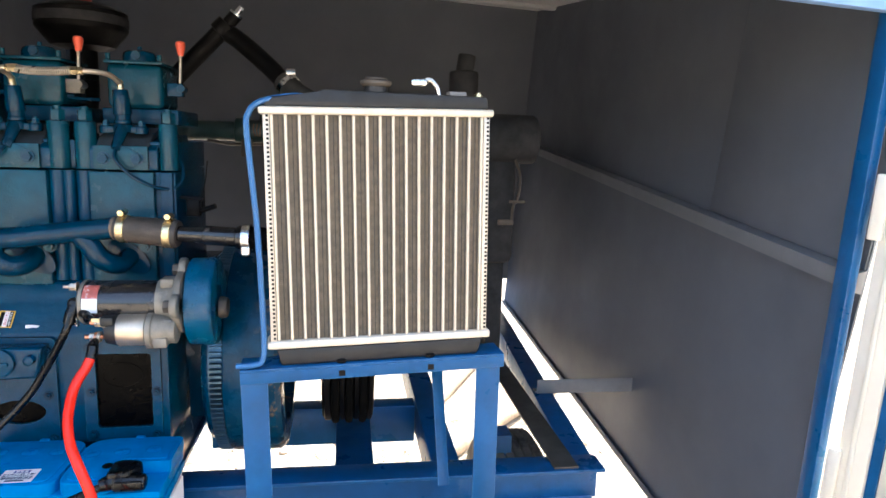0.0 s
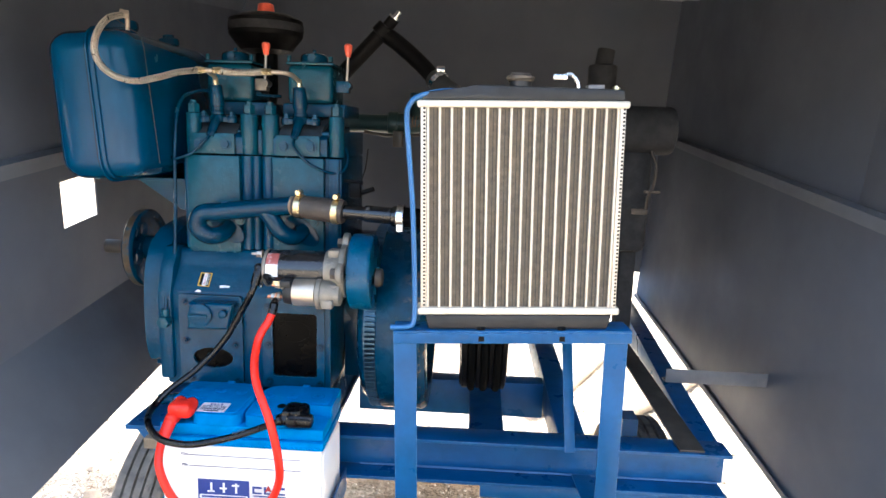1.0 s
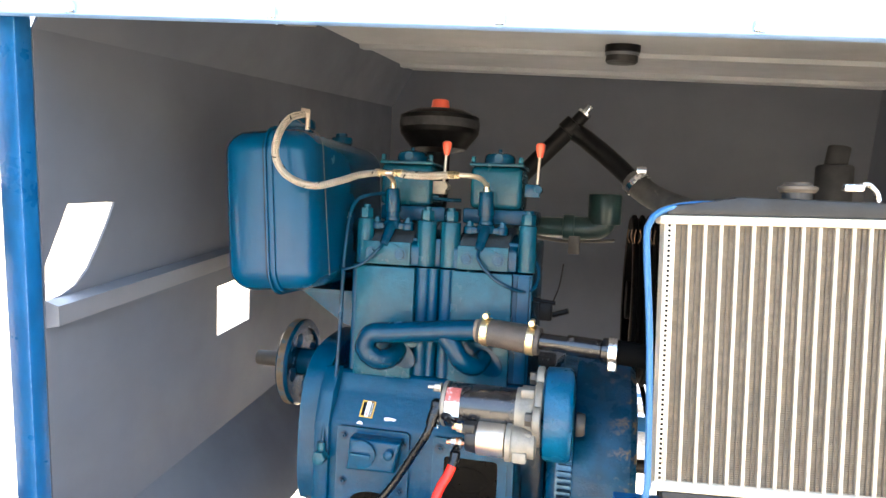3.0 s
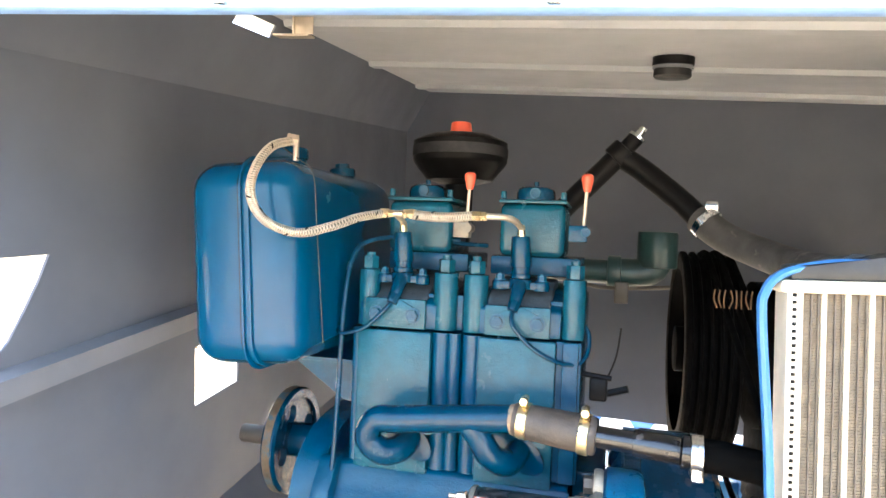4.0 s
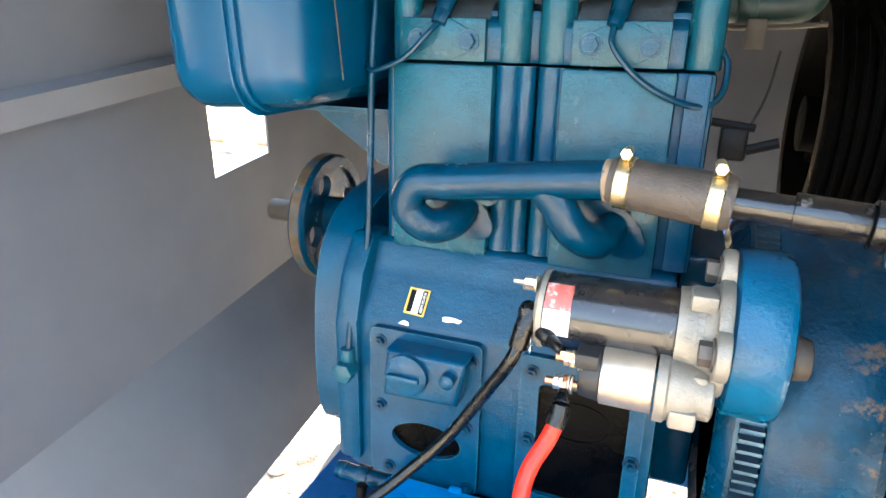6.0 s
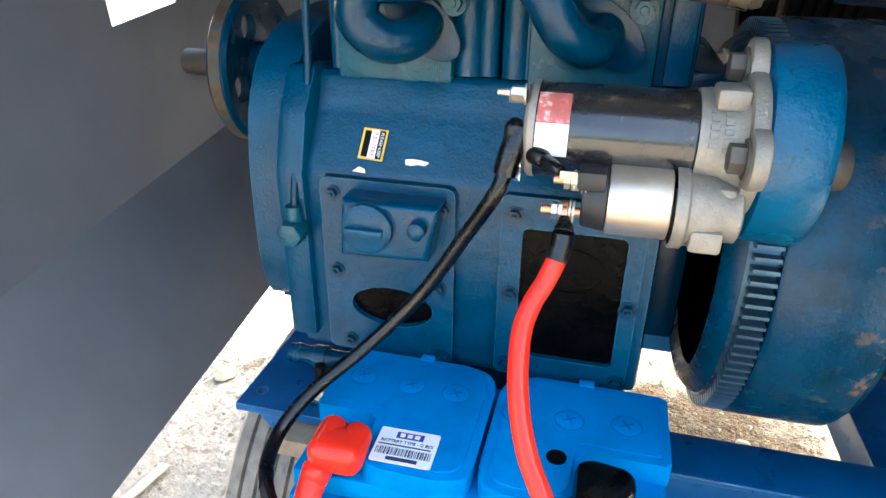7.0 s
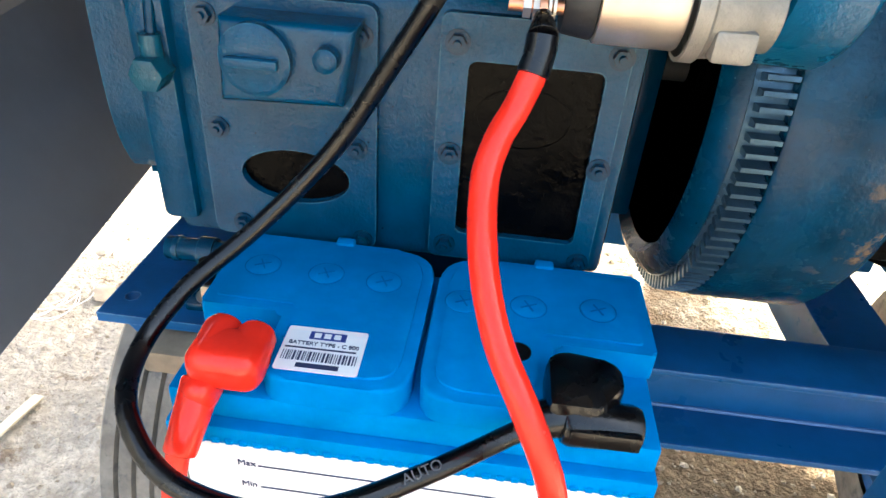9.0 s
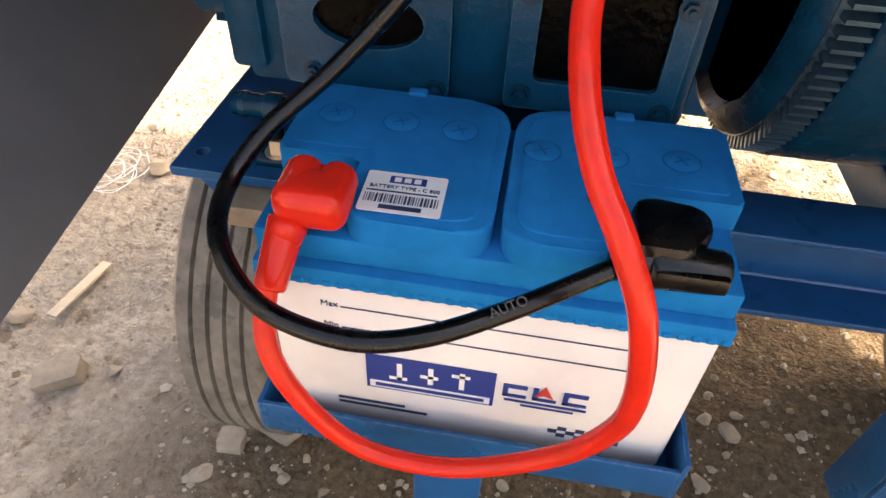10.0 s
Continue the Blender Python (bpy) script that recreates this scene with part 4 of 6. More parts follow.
    # decompression lever
    lx = -0.526 if side == 0 else -0.345
    bm = box(B(), lx - 0.022, lx + 0.006, 1.405, 1.428, 1.457, 1.482, 0.002)
    cyl(bm, (lx + 0.004, 1.40, 1.472), (lx + 0.004, 1.43, 1.472), 0.007, seg=14)
    lev = part("decompression_lever", bm, ALU if side == 0 else ENGINE, rock)
    part("rod", cyl(B(), (lx, 1.415, 1.478), (lx + 0.003, 1.415, 1.545), 0.0028, seg=10), STEEL, lev)
    part("knob", lathe(B(), [(0, 0), (0, 0.005), (0.004, 0.006), (0.018, 0.009), (0.024, 0.0088), (0.027, 0.006), (0.028, 0)], (lx + 0.003, 1.415, 1.533), (0, 0, 1), 18), KNOB, lev, "red plastic knob")
bm = tube(B(), [(-0.575, 1.41, 1.452), (-0.53, 1.413, 1.447), (-0.49, 1.415, 1.446)], 0.0035, 8)
part("link_rod", bm, ENGINE_DARK, eng)

# water manifold
bm = tube(B(), [(-0.572, 1.302, 1.168), (-0.578, 1.275, 1.158), (-0.598, 1.255, 1.158), (-0.616, 1.248, 1.178), (-0.604, 1.246, 1.203), (-0.57, 1.245, 1.208), (-0.50, 1.242, 1.217), (-0.405, 1.238, 1.228)], 0.0185, 16)
tube(bm, [(-0.475, 1.243, 1.214), (-0.462, 1.243, 1.20), (-0.445, 1.249, 1.172), (-0.425, 1.27, 1.158), (-0.415, 1.302, 1.166)], 0.0175, 16)
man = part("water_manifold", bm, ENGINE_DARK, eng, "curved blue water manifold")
part("bare_end", lathe(B(), [(0, 0.0182), (0.001, 0.0192), (0.011, 0.0192), (0.012, 0.0182)], (-0.419, 1.2384, 1.2263), (0.104, -0.012, 0.006), 24), mat("bare_scaled_end", (0.24, 0.17, 0.11), 0.7, 0.1, 0.3, 60, 0.3, 150, wear=(0.02, 0.06, 0.09), wear_at=0.55, wear_scale=60), man, "bare scorched pipe end")
for x, z in ((-0.574, 1.166), (-0.415, 1.166)):
    bm = prism(B(), ring_outline(x, z, 0.042, 0.0225, 24), "xz", 1.3055, 1.2975, 0.0015, m=pose(x, 0, z, 0, 38, 0) @ pose(-x, 0, -z))
    part("flange", bm, ENGINE_DARK, man)
    copies("flange_bolt", bolt(B(), (0, 1.2975, 0), FRONT, 0.0085, 0.007, 0.003), ENGINE_LIGHT, man, [(x + 0.029, 0, z + 0.02), (x - 0.029, 0, z - 0.02)])
# rubber hose to the radiator
hose = thing("coolant_hose", "brown-black rubber hose with brass clamps between manifold and radiator pipe", "hose", (-0.36, 1.235, 1.20))
bm = lathe(B(), [(0, 0.0), (0, 0.0205), (0.004, 0.022), (0.03, 0.0225), (0.075, 0.0235), (0.1, 0.0237), (0.104, 0.022), (0.104, 0)], (-0.414, 1.239, 1.227), (0.104, -0.012, -0.008), 28)
part("sleeve", bm, HOSE, hose)
for a, r in ((0.006, 0.0240), (0.083, 0.0254)):
    d = Vector((0.104, -0.012, -0.008)).normalized()
    p = Vector((-0.414, 1.239, 1.227)) + d * a
    bm = lathe(B(), [(0, r - 0.004), (0, r - 0.0008), (0.001, r), (0.012, r), (0.013, r - 0.0008), (0.013, r - 0.004)], p, d, 36)
    cl = part("clamp", bm, BRASS, hose, "bright brass hose clamp")
    q = p + d * 0.0065
    bm = cyl(B(), q + Vector((0, -0.012, r + 0.004)), q + Vector((0, 0.012, r + 0.0035)), 0.0048, seg=12, b=0.001)
    cyl(bm, q + Vector((0, -0.018, r + 0.004)), q + Vector((0, -0.012, r + 0.004)), 0.0052, seg=6)
    part("screw", bm, BRASS, cl)
pipe = thing("coolant_pipe", "black painted steel pipe between hose and radiator", "pipe", (-0.26, 1.225, 1.20))
bm = cyl(B(), (-0.316, 1.227, 1.220), (-0.262, 1.222, 1.218), 0.0135, seg=24)
cyl(bm, (-0.268, 1.2225, 1.2185), (-0.214, 1.217, 1.216), 0.0165, seg=24, b=0.002)
part("tube", bm, PIPEBLACK, pipe)
bm = cyl(B(), (-0.214, 1.217, 1.216), (-0.200, 1.216, 1.215), 0.020, seg=24, b=0.002)
part("collar", bm, PIPEBLACK, pipe)
bm = lathe(B(), [(0, 0.018), (0, 0.0235), (0.013, 0.0235), (0.013, 0.018)], (-0.204, 1.216, 1.215), (1, -0.05, -0.02), 28)
box(bm, -0.204, -0.19, 1.196, 1.21, 1.188, 1.205, 0.002)
cyl(bm, (-0.197, 1.193, 1.194), (-0.197, 1.215, 1.190), 0.0042, seg=10)
part("clamp", bm, CHROME, pipe, "bright steel hose clamp")
part("end_hose", tube(B(), [(-0.195, 1.216, 1.215), (-0.16, 1.214, 1.213), (-0.11, 1.21, 1.20), (-0.07, 1.18, 1.15), (-0.06, 1.14, 1.09)], 0.0195, 16), MATT, pipe)

# hand-start shaft and pulley
bm = cyl(B(), (-0.938, 1.468, 1.085), (-0.77, 1.468, 1.085), 0.0165, seg=24, b=0.002)
part("start_shaft", bm, RAWSTEEL, eng, "bare steel shaft end")
bm = lathe(B(), [(0, 0.030), (0.004, 0.036), (0.03, 0.04), (0.03, 0.0)], (-0.80, 1.468, 1.085), (1, 0, 0), 28)
part("shaft_boss", bm, ENGINE_DARK, eng)
bm = lathe(B(), [(0, 0.074), (0, 0.088), (0.004, 0.092), (0.022, 0.092), (0.026, 0.088), (0.026, 0.074), (0, 0.074)], (-0.854, 1.468, 1.085), (1, 0, 0), 56)
sp = part("start_pulley", bm, ENGINE_DARK, eng, "blue belt pulley with a rusty rim")
part("rust_band", lathe(B(), [(0.005, 0.0915), (0.005, 0.0926), (0.019, 0.0926), (0.019, 0.0915)], (-0.854, 1.468, 1.085), (1, 0, 0), 56), RIMRUST, sp, "worn rusty rim")
part("hub", cyl(B(), (-0.846, 1.468, 1.085), (-0.80, 1.468, 1.085), 0.030, seg=24), ENGINE_DARK, sp)
webs = [ring_outline(1.468 + 0.052 * math.cos(a), 1.085 + 0.052 * math.sin(a), 0.017, 0.017, 16) for a in (0.35, 1.92, 3.49, 5.06)]
part("web", sheet(B(), ring_outline(1.468, 1.085, 0.0755, 0.0755, 40), webs, "yz", -0.846, -0.834), ENGINE_DARK, sp)

# flywheel
PINION = mat("satin_housing_enamel", (0.0006, 0.078, 0.165), 0.28, 0.0, 0.15, 25, 0.35, 220, 0.0, spec=0.4, speck=((0.03, 0.13, 0.2), 240, 0.71), lump=(40, 0.0012))
FY, FZ, FR = 1.452, 0.953, 0.2155
fwt = thing("flywheel", "heavy scuffed blue flywheel with rust at its edge", "flywheel", (-0.2, FY, FZ - FR))
part("web", lathe(B(), [(0.02, 0), (0.02, 0.045), (0.03, 0.05), (0.034, 0.160), (0.006, 0.171)], (-0.288, FY, FZ), (1, 0, 0), 96), CAVITY_BLACK, fwt, "oily inner web, the deep cavity's shade put into its black")
part("wheel_body", lathe(B(), [(0.006, 0.171), (-0.004, 0.181), (-0.001, 0.190), (0.010, 0.200), (0.014, 0.201), (0.038, 0.201), (0.039, FR - 0.003), (0.043, FR), (0.131, FR), (0.141, FR - 0.008), (0.143, FR - 0.02), (0.143, 0.165), (0.10, 0.15), (0.10, 0)], (-0.288, FY, FZ), (1, 0, 0), 128), FLYWHEEL, fwt)
T = 126
bm = lathe(B(), [(0.0, 0.191), (0.0, 0.202), (0.026, 0.202), (0.026, 0.191)], (-0.2755, FY, FZ), (1, 0, 0), 112)
GEAR = mat("ring_gear_steel", (0.05, 0.10, 0.145), 0.32, 0.6, 0.3, 60, 0.2, 200)
ring = part("ring_gear", bm, GEAR, fwt, "toothed starter ring")
copies("tooth", prism(B(), [(-0.0031, 0.199), (0.0031, 0.199), (0.0017, 0.2142), (-0.0017, 0.2142)], "yz", 0.003, 0.0245), GEAR, ring, [Matrix.Translation((-0.275, FY, FZ)) @ Matrix.Rotation(2 * math.pi * k / T, 4, "X") for k in range(T)])
bm = cyl(B(), (-0.345, FY, FZ), (-0.034, FY, FZ), 0.013, seg=24)
part("crankshaft", bm, RAWSTEEL, eng)
# darker housings that close the gap beside the flywheel
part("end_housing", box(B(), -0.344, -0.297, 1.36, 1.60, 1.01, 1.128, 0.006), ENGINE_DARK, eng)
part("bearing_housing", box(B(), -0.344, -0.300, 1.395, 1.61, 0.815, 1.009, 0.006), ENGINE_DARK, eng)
bm = lathe(B(), [(0, 0.06), (0.03, 0.055), (0.03, 0)], (-0.346, FY, FZ), (1, 0, 0), 28)
part("bearing_boss", bm, ENGINE_DARK, eng)

# spoked belt pulleys of the engine and of the generator behind it
DUST = mat("dusty_black_iron", (0.016, 0.013, 0.010), 0.7, 0.0, 0.4, 30, 0.3, 150, wear=(0.15, 0.105, 0.058), wear_at=0.60, wear_scale=14, spec=0.1)


def spoked_pulley(owner, x0, width, y, z, r, grooves, turn, spokes, material, deep=0.45):
    prof = [(0, r * 0.82), (0, r - 0.006), (0.003, r), (0.010, r)]
    step = (width - 0.016) / grooves
    for k in range(grooves):
        g = 0.010 + k * step
        prof += [(g + step * 0.12, r), (g + step * 0.3, r - 0.011), (g + step * 0.65, r - 0.011), (g + step * 0.85, r)]
    prof += [(width - 0.003, r), (width, r - 0.006), (width, r * 0.82), (width * 0.7, r * 0.8), (width * 0.3, r * 0.8), (0, r * 0.82)]
    part("rim", lathe(B(), prof, (x0, y, z), (1, 0, 0), 80), material, owner)
    bm = lathe(B(), [(-0.002, r * 0.84), (-0.002, r - 0.008), (0.0, r - 0.006), (0.0, r * 0.82)], (x0 - 0.001, y, z), (1, 0, 0), 80)
    part("rim_edge", bm, DUST, owner, "dusty worn rim edge")
    part("hub", cyl(B(), (x0 + width * (deep - 0.45) - 0.004, y, z), (x0 + width * 0.98, y, z), r * 0.23, seg=28, b=0.003), material, owner)
    for k in range(spokes):
        m = Matrix.Translation((x0 + width * deep, y, z)) @ Matrix.Rotation(turn + k * 2 * math.pi / spokes, 4, "X")
        part("spoke", prism(B(), [(-r * 0.15, r * 0.2), (r * 0.15, r * 0.2), (r * 0.09, r * 0.45), (r * 0.14, r * 0.82), (-r * 0.14, r * 0.82), (-r * 0.09, r * 0.45)], "yz", -0.011, 0.011, 0.003, m=m), material, owner)


DX, DR, GX, GY, GZ, GR = -0.072, 0.163, -0.112, 2.35, 1.17, 0.275
pu = thing("drive_pulley", "black cast spoked belt pulley on the crankshaft", "pulley", (-0.03, FY, FZ - DR))
spoked_pulley(pu, DX, 0.10, FY, FZ, DR, 3, 0.3, 5, BLACK, 0.8)
part("hub_nut", cyl(B(), (DX + 0.012, FY, FZ), (DX + 0.0305, FY, FZ), 0.026, seg=20, b=0.002), BRASS, pu)
alt = thing("generator", "dark generator with a spoked belt pulley behind the engine", "generator", (0.12, GY, 0.735))
spoked_pulley(alt, GX, 0.13, GY, GZ, GR, 5, 0.55, 5, MATT)
bm = lathe(B(), [(0, 0), (0, 0.16), (0.02, 0.20), (0.36, 0.20), (0.39, 0.15), (0.39, 0)], (0.06, GY, GZ), (1, 0, 0), 40)
part("body", bm, MATT, alt)
part("cradle", box(B(), 0.10, 0.34, GY - 0.13, GY + 0.13, 0.7405, 1.0, 0.004), MATT, alt)
belts = thing("drive_belts", "black rubber belts round both pulleys", "belt", (-0.05, 1.64, 0.74), group="belts")
u = Vector((0, GY - FY, GZ - FZ))
ang, dist = math.atan2(u.z, u.y), u.length
be = math.acos((DR - GR) / dist)
for k in range(3):
    x = -0.0487 + k * 0.028
    loop = []
    for i in range(25):
        a = ang + be + (2 * math.pi - 2 * be) * i / 24
        loop.append((x, FY + (DR + 0.001) * math.cos(a), FZ + (DR + 0.001) * math.sin(a)))
    for i in range(1, 4):
        p, q = Vector(loop[24]), Vector((x, GY + (GR + 0.001) * math.cos(ang - be), GZ + (GR + 0.001) * math.sin(ang - be)))
        loop.append(tuple(p.lerp(q, i / 4)))
    for i in range(21):
        a = ang - be + 2 * be * i / 20
        loop.append((x, GY + (GR + 0.001) * math.cos(a), GZ + (GR + 0.001) * math.sin(a)))
    p, q = Vector(loop[-1]), Vector(loop[0])
    loop += [tuple(p.lerp(q, i / 4)) for i in range(1, 5)]
    part("belt", tube(B(), loop, 0.0078, 8, 2, flat=0.006), MATT, belts)
# ---- starter motor ----
sm = thing("starter_motor", "black and aluminium starter motor with a plated solenoid", "starter motor", (-0.38, 1.215, 1.04))
SY, SZ = 1.216, 1.108
bm = cyl(B(), (-0.457, SY, SZ), (-0.342, SY, SZ), 0.0365, seg=48, b=0.001)
body = part("motor_body", bm, mat("scuffed_gloss_black", (0.018, 0.016, 0.016), 0.25, 0.0, 0.4, 50, 0.08, 120, 0.4, wear=(0.05, 0.042, 0.037), wear_at=0.6, wear_scale=55, speck=((0.08, 0.07, 0.06), 240, 0.69)), sm, "glossy black motor barrel")
bm = lathe(B(), [(0, 0), (0, 0.034), (0.003, 0.0375), (0.008, 0.0375), (0.008, 0)], (-0.464, SY, SZ), (1, 0, 0), 48)
cyl(bm, (-0.477, 1.196, 1.137), (-0.464, 1.196, 1.137), 0.0055, seg=6)
part("end_plate", bm, ALU, sm)
copies("through_bolt", bolt(B(), (-0.464, 0, 0), (-1, 0, 0), 0.004, 0.004, 0), CHROME, sm, [(0, 1.186, 1.088), (0, 1.188, 1.077)])
part("terminal_nut", bolt(B(), (-0.464, 1.195, 1.139), (-1, 0, 0), 0.006, 0.010, 0.012), STEEL, sm)
# wrap label in two bands
for a0, a1, mt in ((118, 158, mat("faded_red_label", (0.42, 0.10, 0.08), 0.45, 0.0, 0.3, 90, 0.05, wear=(0.5, 0.4, 0.38), wear_at=0.55, wear_scale=90)), (158, 196, PAPER)):
    bm = B()
    vs = [[bm.verts.new((x, SY + 0.0369 * math.cos(radians(a)), SZ + 0.0369 * math.sin(radians(a)))) for x in (-0.455, -0.431)] for a in range(a0, a1 + 1, 2)]
    for p, q in zip(vs, vs[1:]):
        bm.faces.new((p[0], p[1], q[1], q[0]))
    part("wrap_label", bm, mt, body, "faded red and white wrap label")
# drive-end casting
bm = lathe(B(), [(0, 0.036), (0, 0.0385), (0.010, 0.0395), (0.024, 0.041), (0.030, 0.046), (0.030, 0)], (-0.342, SY, SZ), (1, 0, 0), 40)
box(bm, -0.334, -0.312, 1.186, 1.215, 1.138, 1.153, 0.003)
box(bm, -0.334, -0.312, 1.165, 1.20, 1.060, 1.09, 0.004)
nose = part("drive_casting", bm, ALU, sm, "rough cast aluminium drive housing")
bm = cyl(B(), (-0.312, 1.216, 1.108), (-0.300, 1.216, 1.108), 0.053, seg=36, b=0.003)
for y, z, r in ((1.235, 1.160, 0.021), (1.166, 1.112, 0.021), (1.272, 1.085, 0.02)):
    cyl(bm, (-0.312, y, z), (-0.300, y, z), r, seg=24, b=0.003)
    d = Vector((0, y - 1.216, z - 1.108))
    box(bm, -0.3118, -0.3002, -r * 0.95, r * 0.95, 0, d.length, 0, m=Matrix.Translation((0, 1.216, 1.108)) @ Matrix.Rotation(math.atan2(-d.y, d.z), 4, "X"))
part("mounting_flange", bm, ALU, nose)
bm = cyl(B(), (-0.324, 0, 0), (-0.312, 0, 0), 0.0107, seg=6, b=0.001)
cyl(bm, (-0.314, 0, 0), (-0.3115, 0, 0), 0.014, seg=20)
copies("flange_bolt", bm, RAWSTEEL, nose, [(0, 1.235, 1.160), (0, 1.166, 1.112)])
# raised casting marks
bm = B()
for row, x in enumerate((-0.3355, -0.3265)):
    for k in range(5):
        a = 132 + k * 9 + row * 4
        box(bm, x, x + 0.0055, -0.0019, 0.0019, 0.0385, 0.0406 + row * 0.001, m=Matrix.Translation((0, SY, SZ)) @ Matrix.Rotation(radians(a - 90), 4, "X"))
tagged(part("casting_mark", bm, ALU, nose), kind="stuff")
# solenoid
bm = cyl(B(), (-0.398, 1.180, 1.0695), (-0.354, 1.180, 1.0695), 0.0262, seg=40, b=0.0015)
sol = part("solenoid", bm, STEEL, sm, "plated steel solenoid can")
bm = lathe(B(), [(0, 0.0275), (0, 0.030), (0.008, 0.030), (0.010, 0.0275), (0.026, 0.026), (0.034, 0.022), (0.044, 0.022), (0.046, 0.018), (0.046, 0)], (-0.352, 1.180, 1.068), (1, 0, 0), 32)
box(bm, -0.34, -0.318, 1.152, 1.166, 1.045, 1.062, 0.003)
part("solenoid_casting", bm, ALU, sol)
bm = cyl(B(), (-0.416, 1.180, 1.070), (-0.398, 1.180, 1.070), 0.023, 0.025, seg=28, b=0.002)
box(bm, -0.42, -0.40, 1.156, 1.18, 1.082, 1.096, 0.002)
part("solenoid_cap", bm, PLASTIC, sol)
TERMINALS = [(0.007, 1.165, 1.086), (0, 1.160, 1.064)]
copies("stud", cyl(B(), (-0.444, 0, 0), (-0.416, 0, 0), 0.0036, seg=12), COPPER, sol, TERMINALS, "copper terminal stud")
bm = cyl(B(), (-0.4315, 0, 0), (-0.4255, 0, 0), 0.0072, seg=6)
cyl(bm, (-0.4365, 0, 0), (-0.4325, 0, 0), 0.0066, seg=6)
cyl(bm, (-0.4240, 0, 0), (-0.4225, 0, 0), 0.009, seg=16)
cyl(bm, (-0.4215, 0, 0), (-0.4200, 0, 0), 0.0085, seg=16)
copies("terminal_nut", bm, STEEL, sol, TERMINALS)
bm = cyl(B(), (-0.456, 1.186, 1.098), (-0.445, 1.176, 1.095), 0.0085, 0.0070, seg=18, b=0.003)
cyl(bm, (-0.446, 1.177, 1.0953), (-0.432, 1.164, 1.092), 0.0058, 0.0045, seg=16, b=0.002)
part("lead", bm, CABLE, sol, "black rubber lead sleeve")
bm = box(B(), -0.433, -0.421, 1.1585, 1.1605, 1.0885, 1.0945, 0.0006)
box(bm, -0.423, -0.4212, 1.1585, 1.166, 1.081, 1.0945, 0.0006)
part("lug", bm, BRASS, sol)
bm = tube(B(), [(-0.468, 1.192, 1.113), (-0.470, 1.187, 1.104), (-0.473, 1.183, 1.093), (-0.4755, 1.180, 1.080)], 0.0095, 16, 8)
box(bm, -0.479, -0.4645, 1.181, 1.203, 1.097, 1.121, 0.007, 3)
part("cable_boot", bm, CABLE, sm, "black rubber cable boot")
# blue pinion housing
bm = lathe(B(), [(0, 0), (0, 0.070), (0.004, 0.076), (0.041, 0.078), (0.047, 0.074), (0.050, 0.064), (0.050, 0)], (-0.300, 1.252, 1.100), (1, 0, 0), 56)
part("pinion_housing", bm, PINION, sm, "blue painted cast pinion housing")
bm = cyl(B(), (-0.247, 1.225, 1.095), (-0.232, 1.225, 1.095), 0.020, 0.018, seg=24, b=0.003)
part("bearing_cap", bm, RAWSTEEL, sm)
sm.location.z -= 0.004      # the starter is lowered to fit the camera's view

# ---- fuel tank ----
TK = pose(-0.765, 1.18, 1.265, 0, -4.0, 0)      # foot of the seam; the tank leans away from the engine
tk = thing("fuel_tank", "rounded teal-blue sheet-steel fuel tank on the engine", "fuel tank", TK @ Vector((0, 0.2, 0)))
bm = box(B(), -0.096, 0.074, 0.004, 0.42, 0.006, 0.287, 0.042, 8, m=TK)
shell = part("shell", bm, TANK, tk)
bm = prism(B(), round_rect(-0.004, 0.428, -0.002, 0.294, 0.046, 8), "yz", -0.0035, 0.0, 0.001, m=TK)
prism(bm, round_rect(0.0, 0.424, 0.002, 0.290, 0.044, 8), "yz", 0.0, 0.009, 0.001, m=TK)
part("seam", bm, TANK, tk)
part("seam_gap", prism(B(), round_rect(0.0028, 0.4212, 0.0048, 0.2882, 0.043, 8), "yz", -0.009, -0.0035, m=TK), BLACK, tk, "dark joint line of the two shells")
bm = cyl(B(), TK @ Vector((-0.012, 0.15, 0.284)), TK @ Vector((-0.012, 0.15, 0.302)), 0.030, seg=28)
cyl(bm, TK @ Vector((-0.012, 0.15, 0.302)), TK @ Vector((-0.012, 0.15, 0.320)), 0.034, seg=28, b=0.004)
box(bm, -0.022, -0.002, 0.118, 0.182, 0.318, 0.326, 0.002, m=TK)
part("filler_cap", bm, ENGINE, tk)
bm = cyl(B(), TK @ Vector((0.03, 0.27, 0.285)), TK @ Vector((0.03, 0.27, 0.30)), 0.022, seg=20, b=0.003)
cyl(bm, TK @ Vector((0.03, 0.27, 0.30)), TK @ Vector((0.03, 0.27, 0.308)), 0.012, seg=6)
part("return_boss", bm, ENGINE, tk)
bm = prism(B(), [(-0.80, 1.262), (-0.66, 1.262), (-0.66, 1.19), (-0.70, 1.195)], "xz", 1.36, 1.365)
box(bm, -0.84, -0.66, 1.33, 1.57, 1.258, 1.264)
part("bracket", bm, ENGINE, tk)
bm = tube(B(), [TK @ Vector(q) for q in ((0.0, 0.115, 0.322), (0.02, 0.08, 0.310), (0.050, 0.068, 0.290), (0.074, 0.062, 0.268), (0.0765, 0.064, 0.20), (0.0785, 0.070, 0.03))], 0.0008, 6)
part("cap_chain", bm, RAWSTEEL, tk)

# ---- braided fuel hose ----
fh = thing("braided_fuel_hose", "braided fuel hose with brass unions from tank to injectors", "hose", (-0.60, 1.28, 1.46))


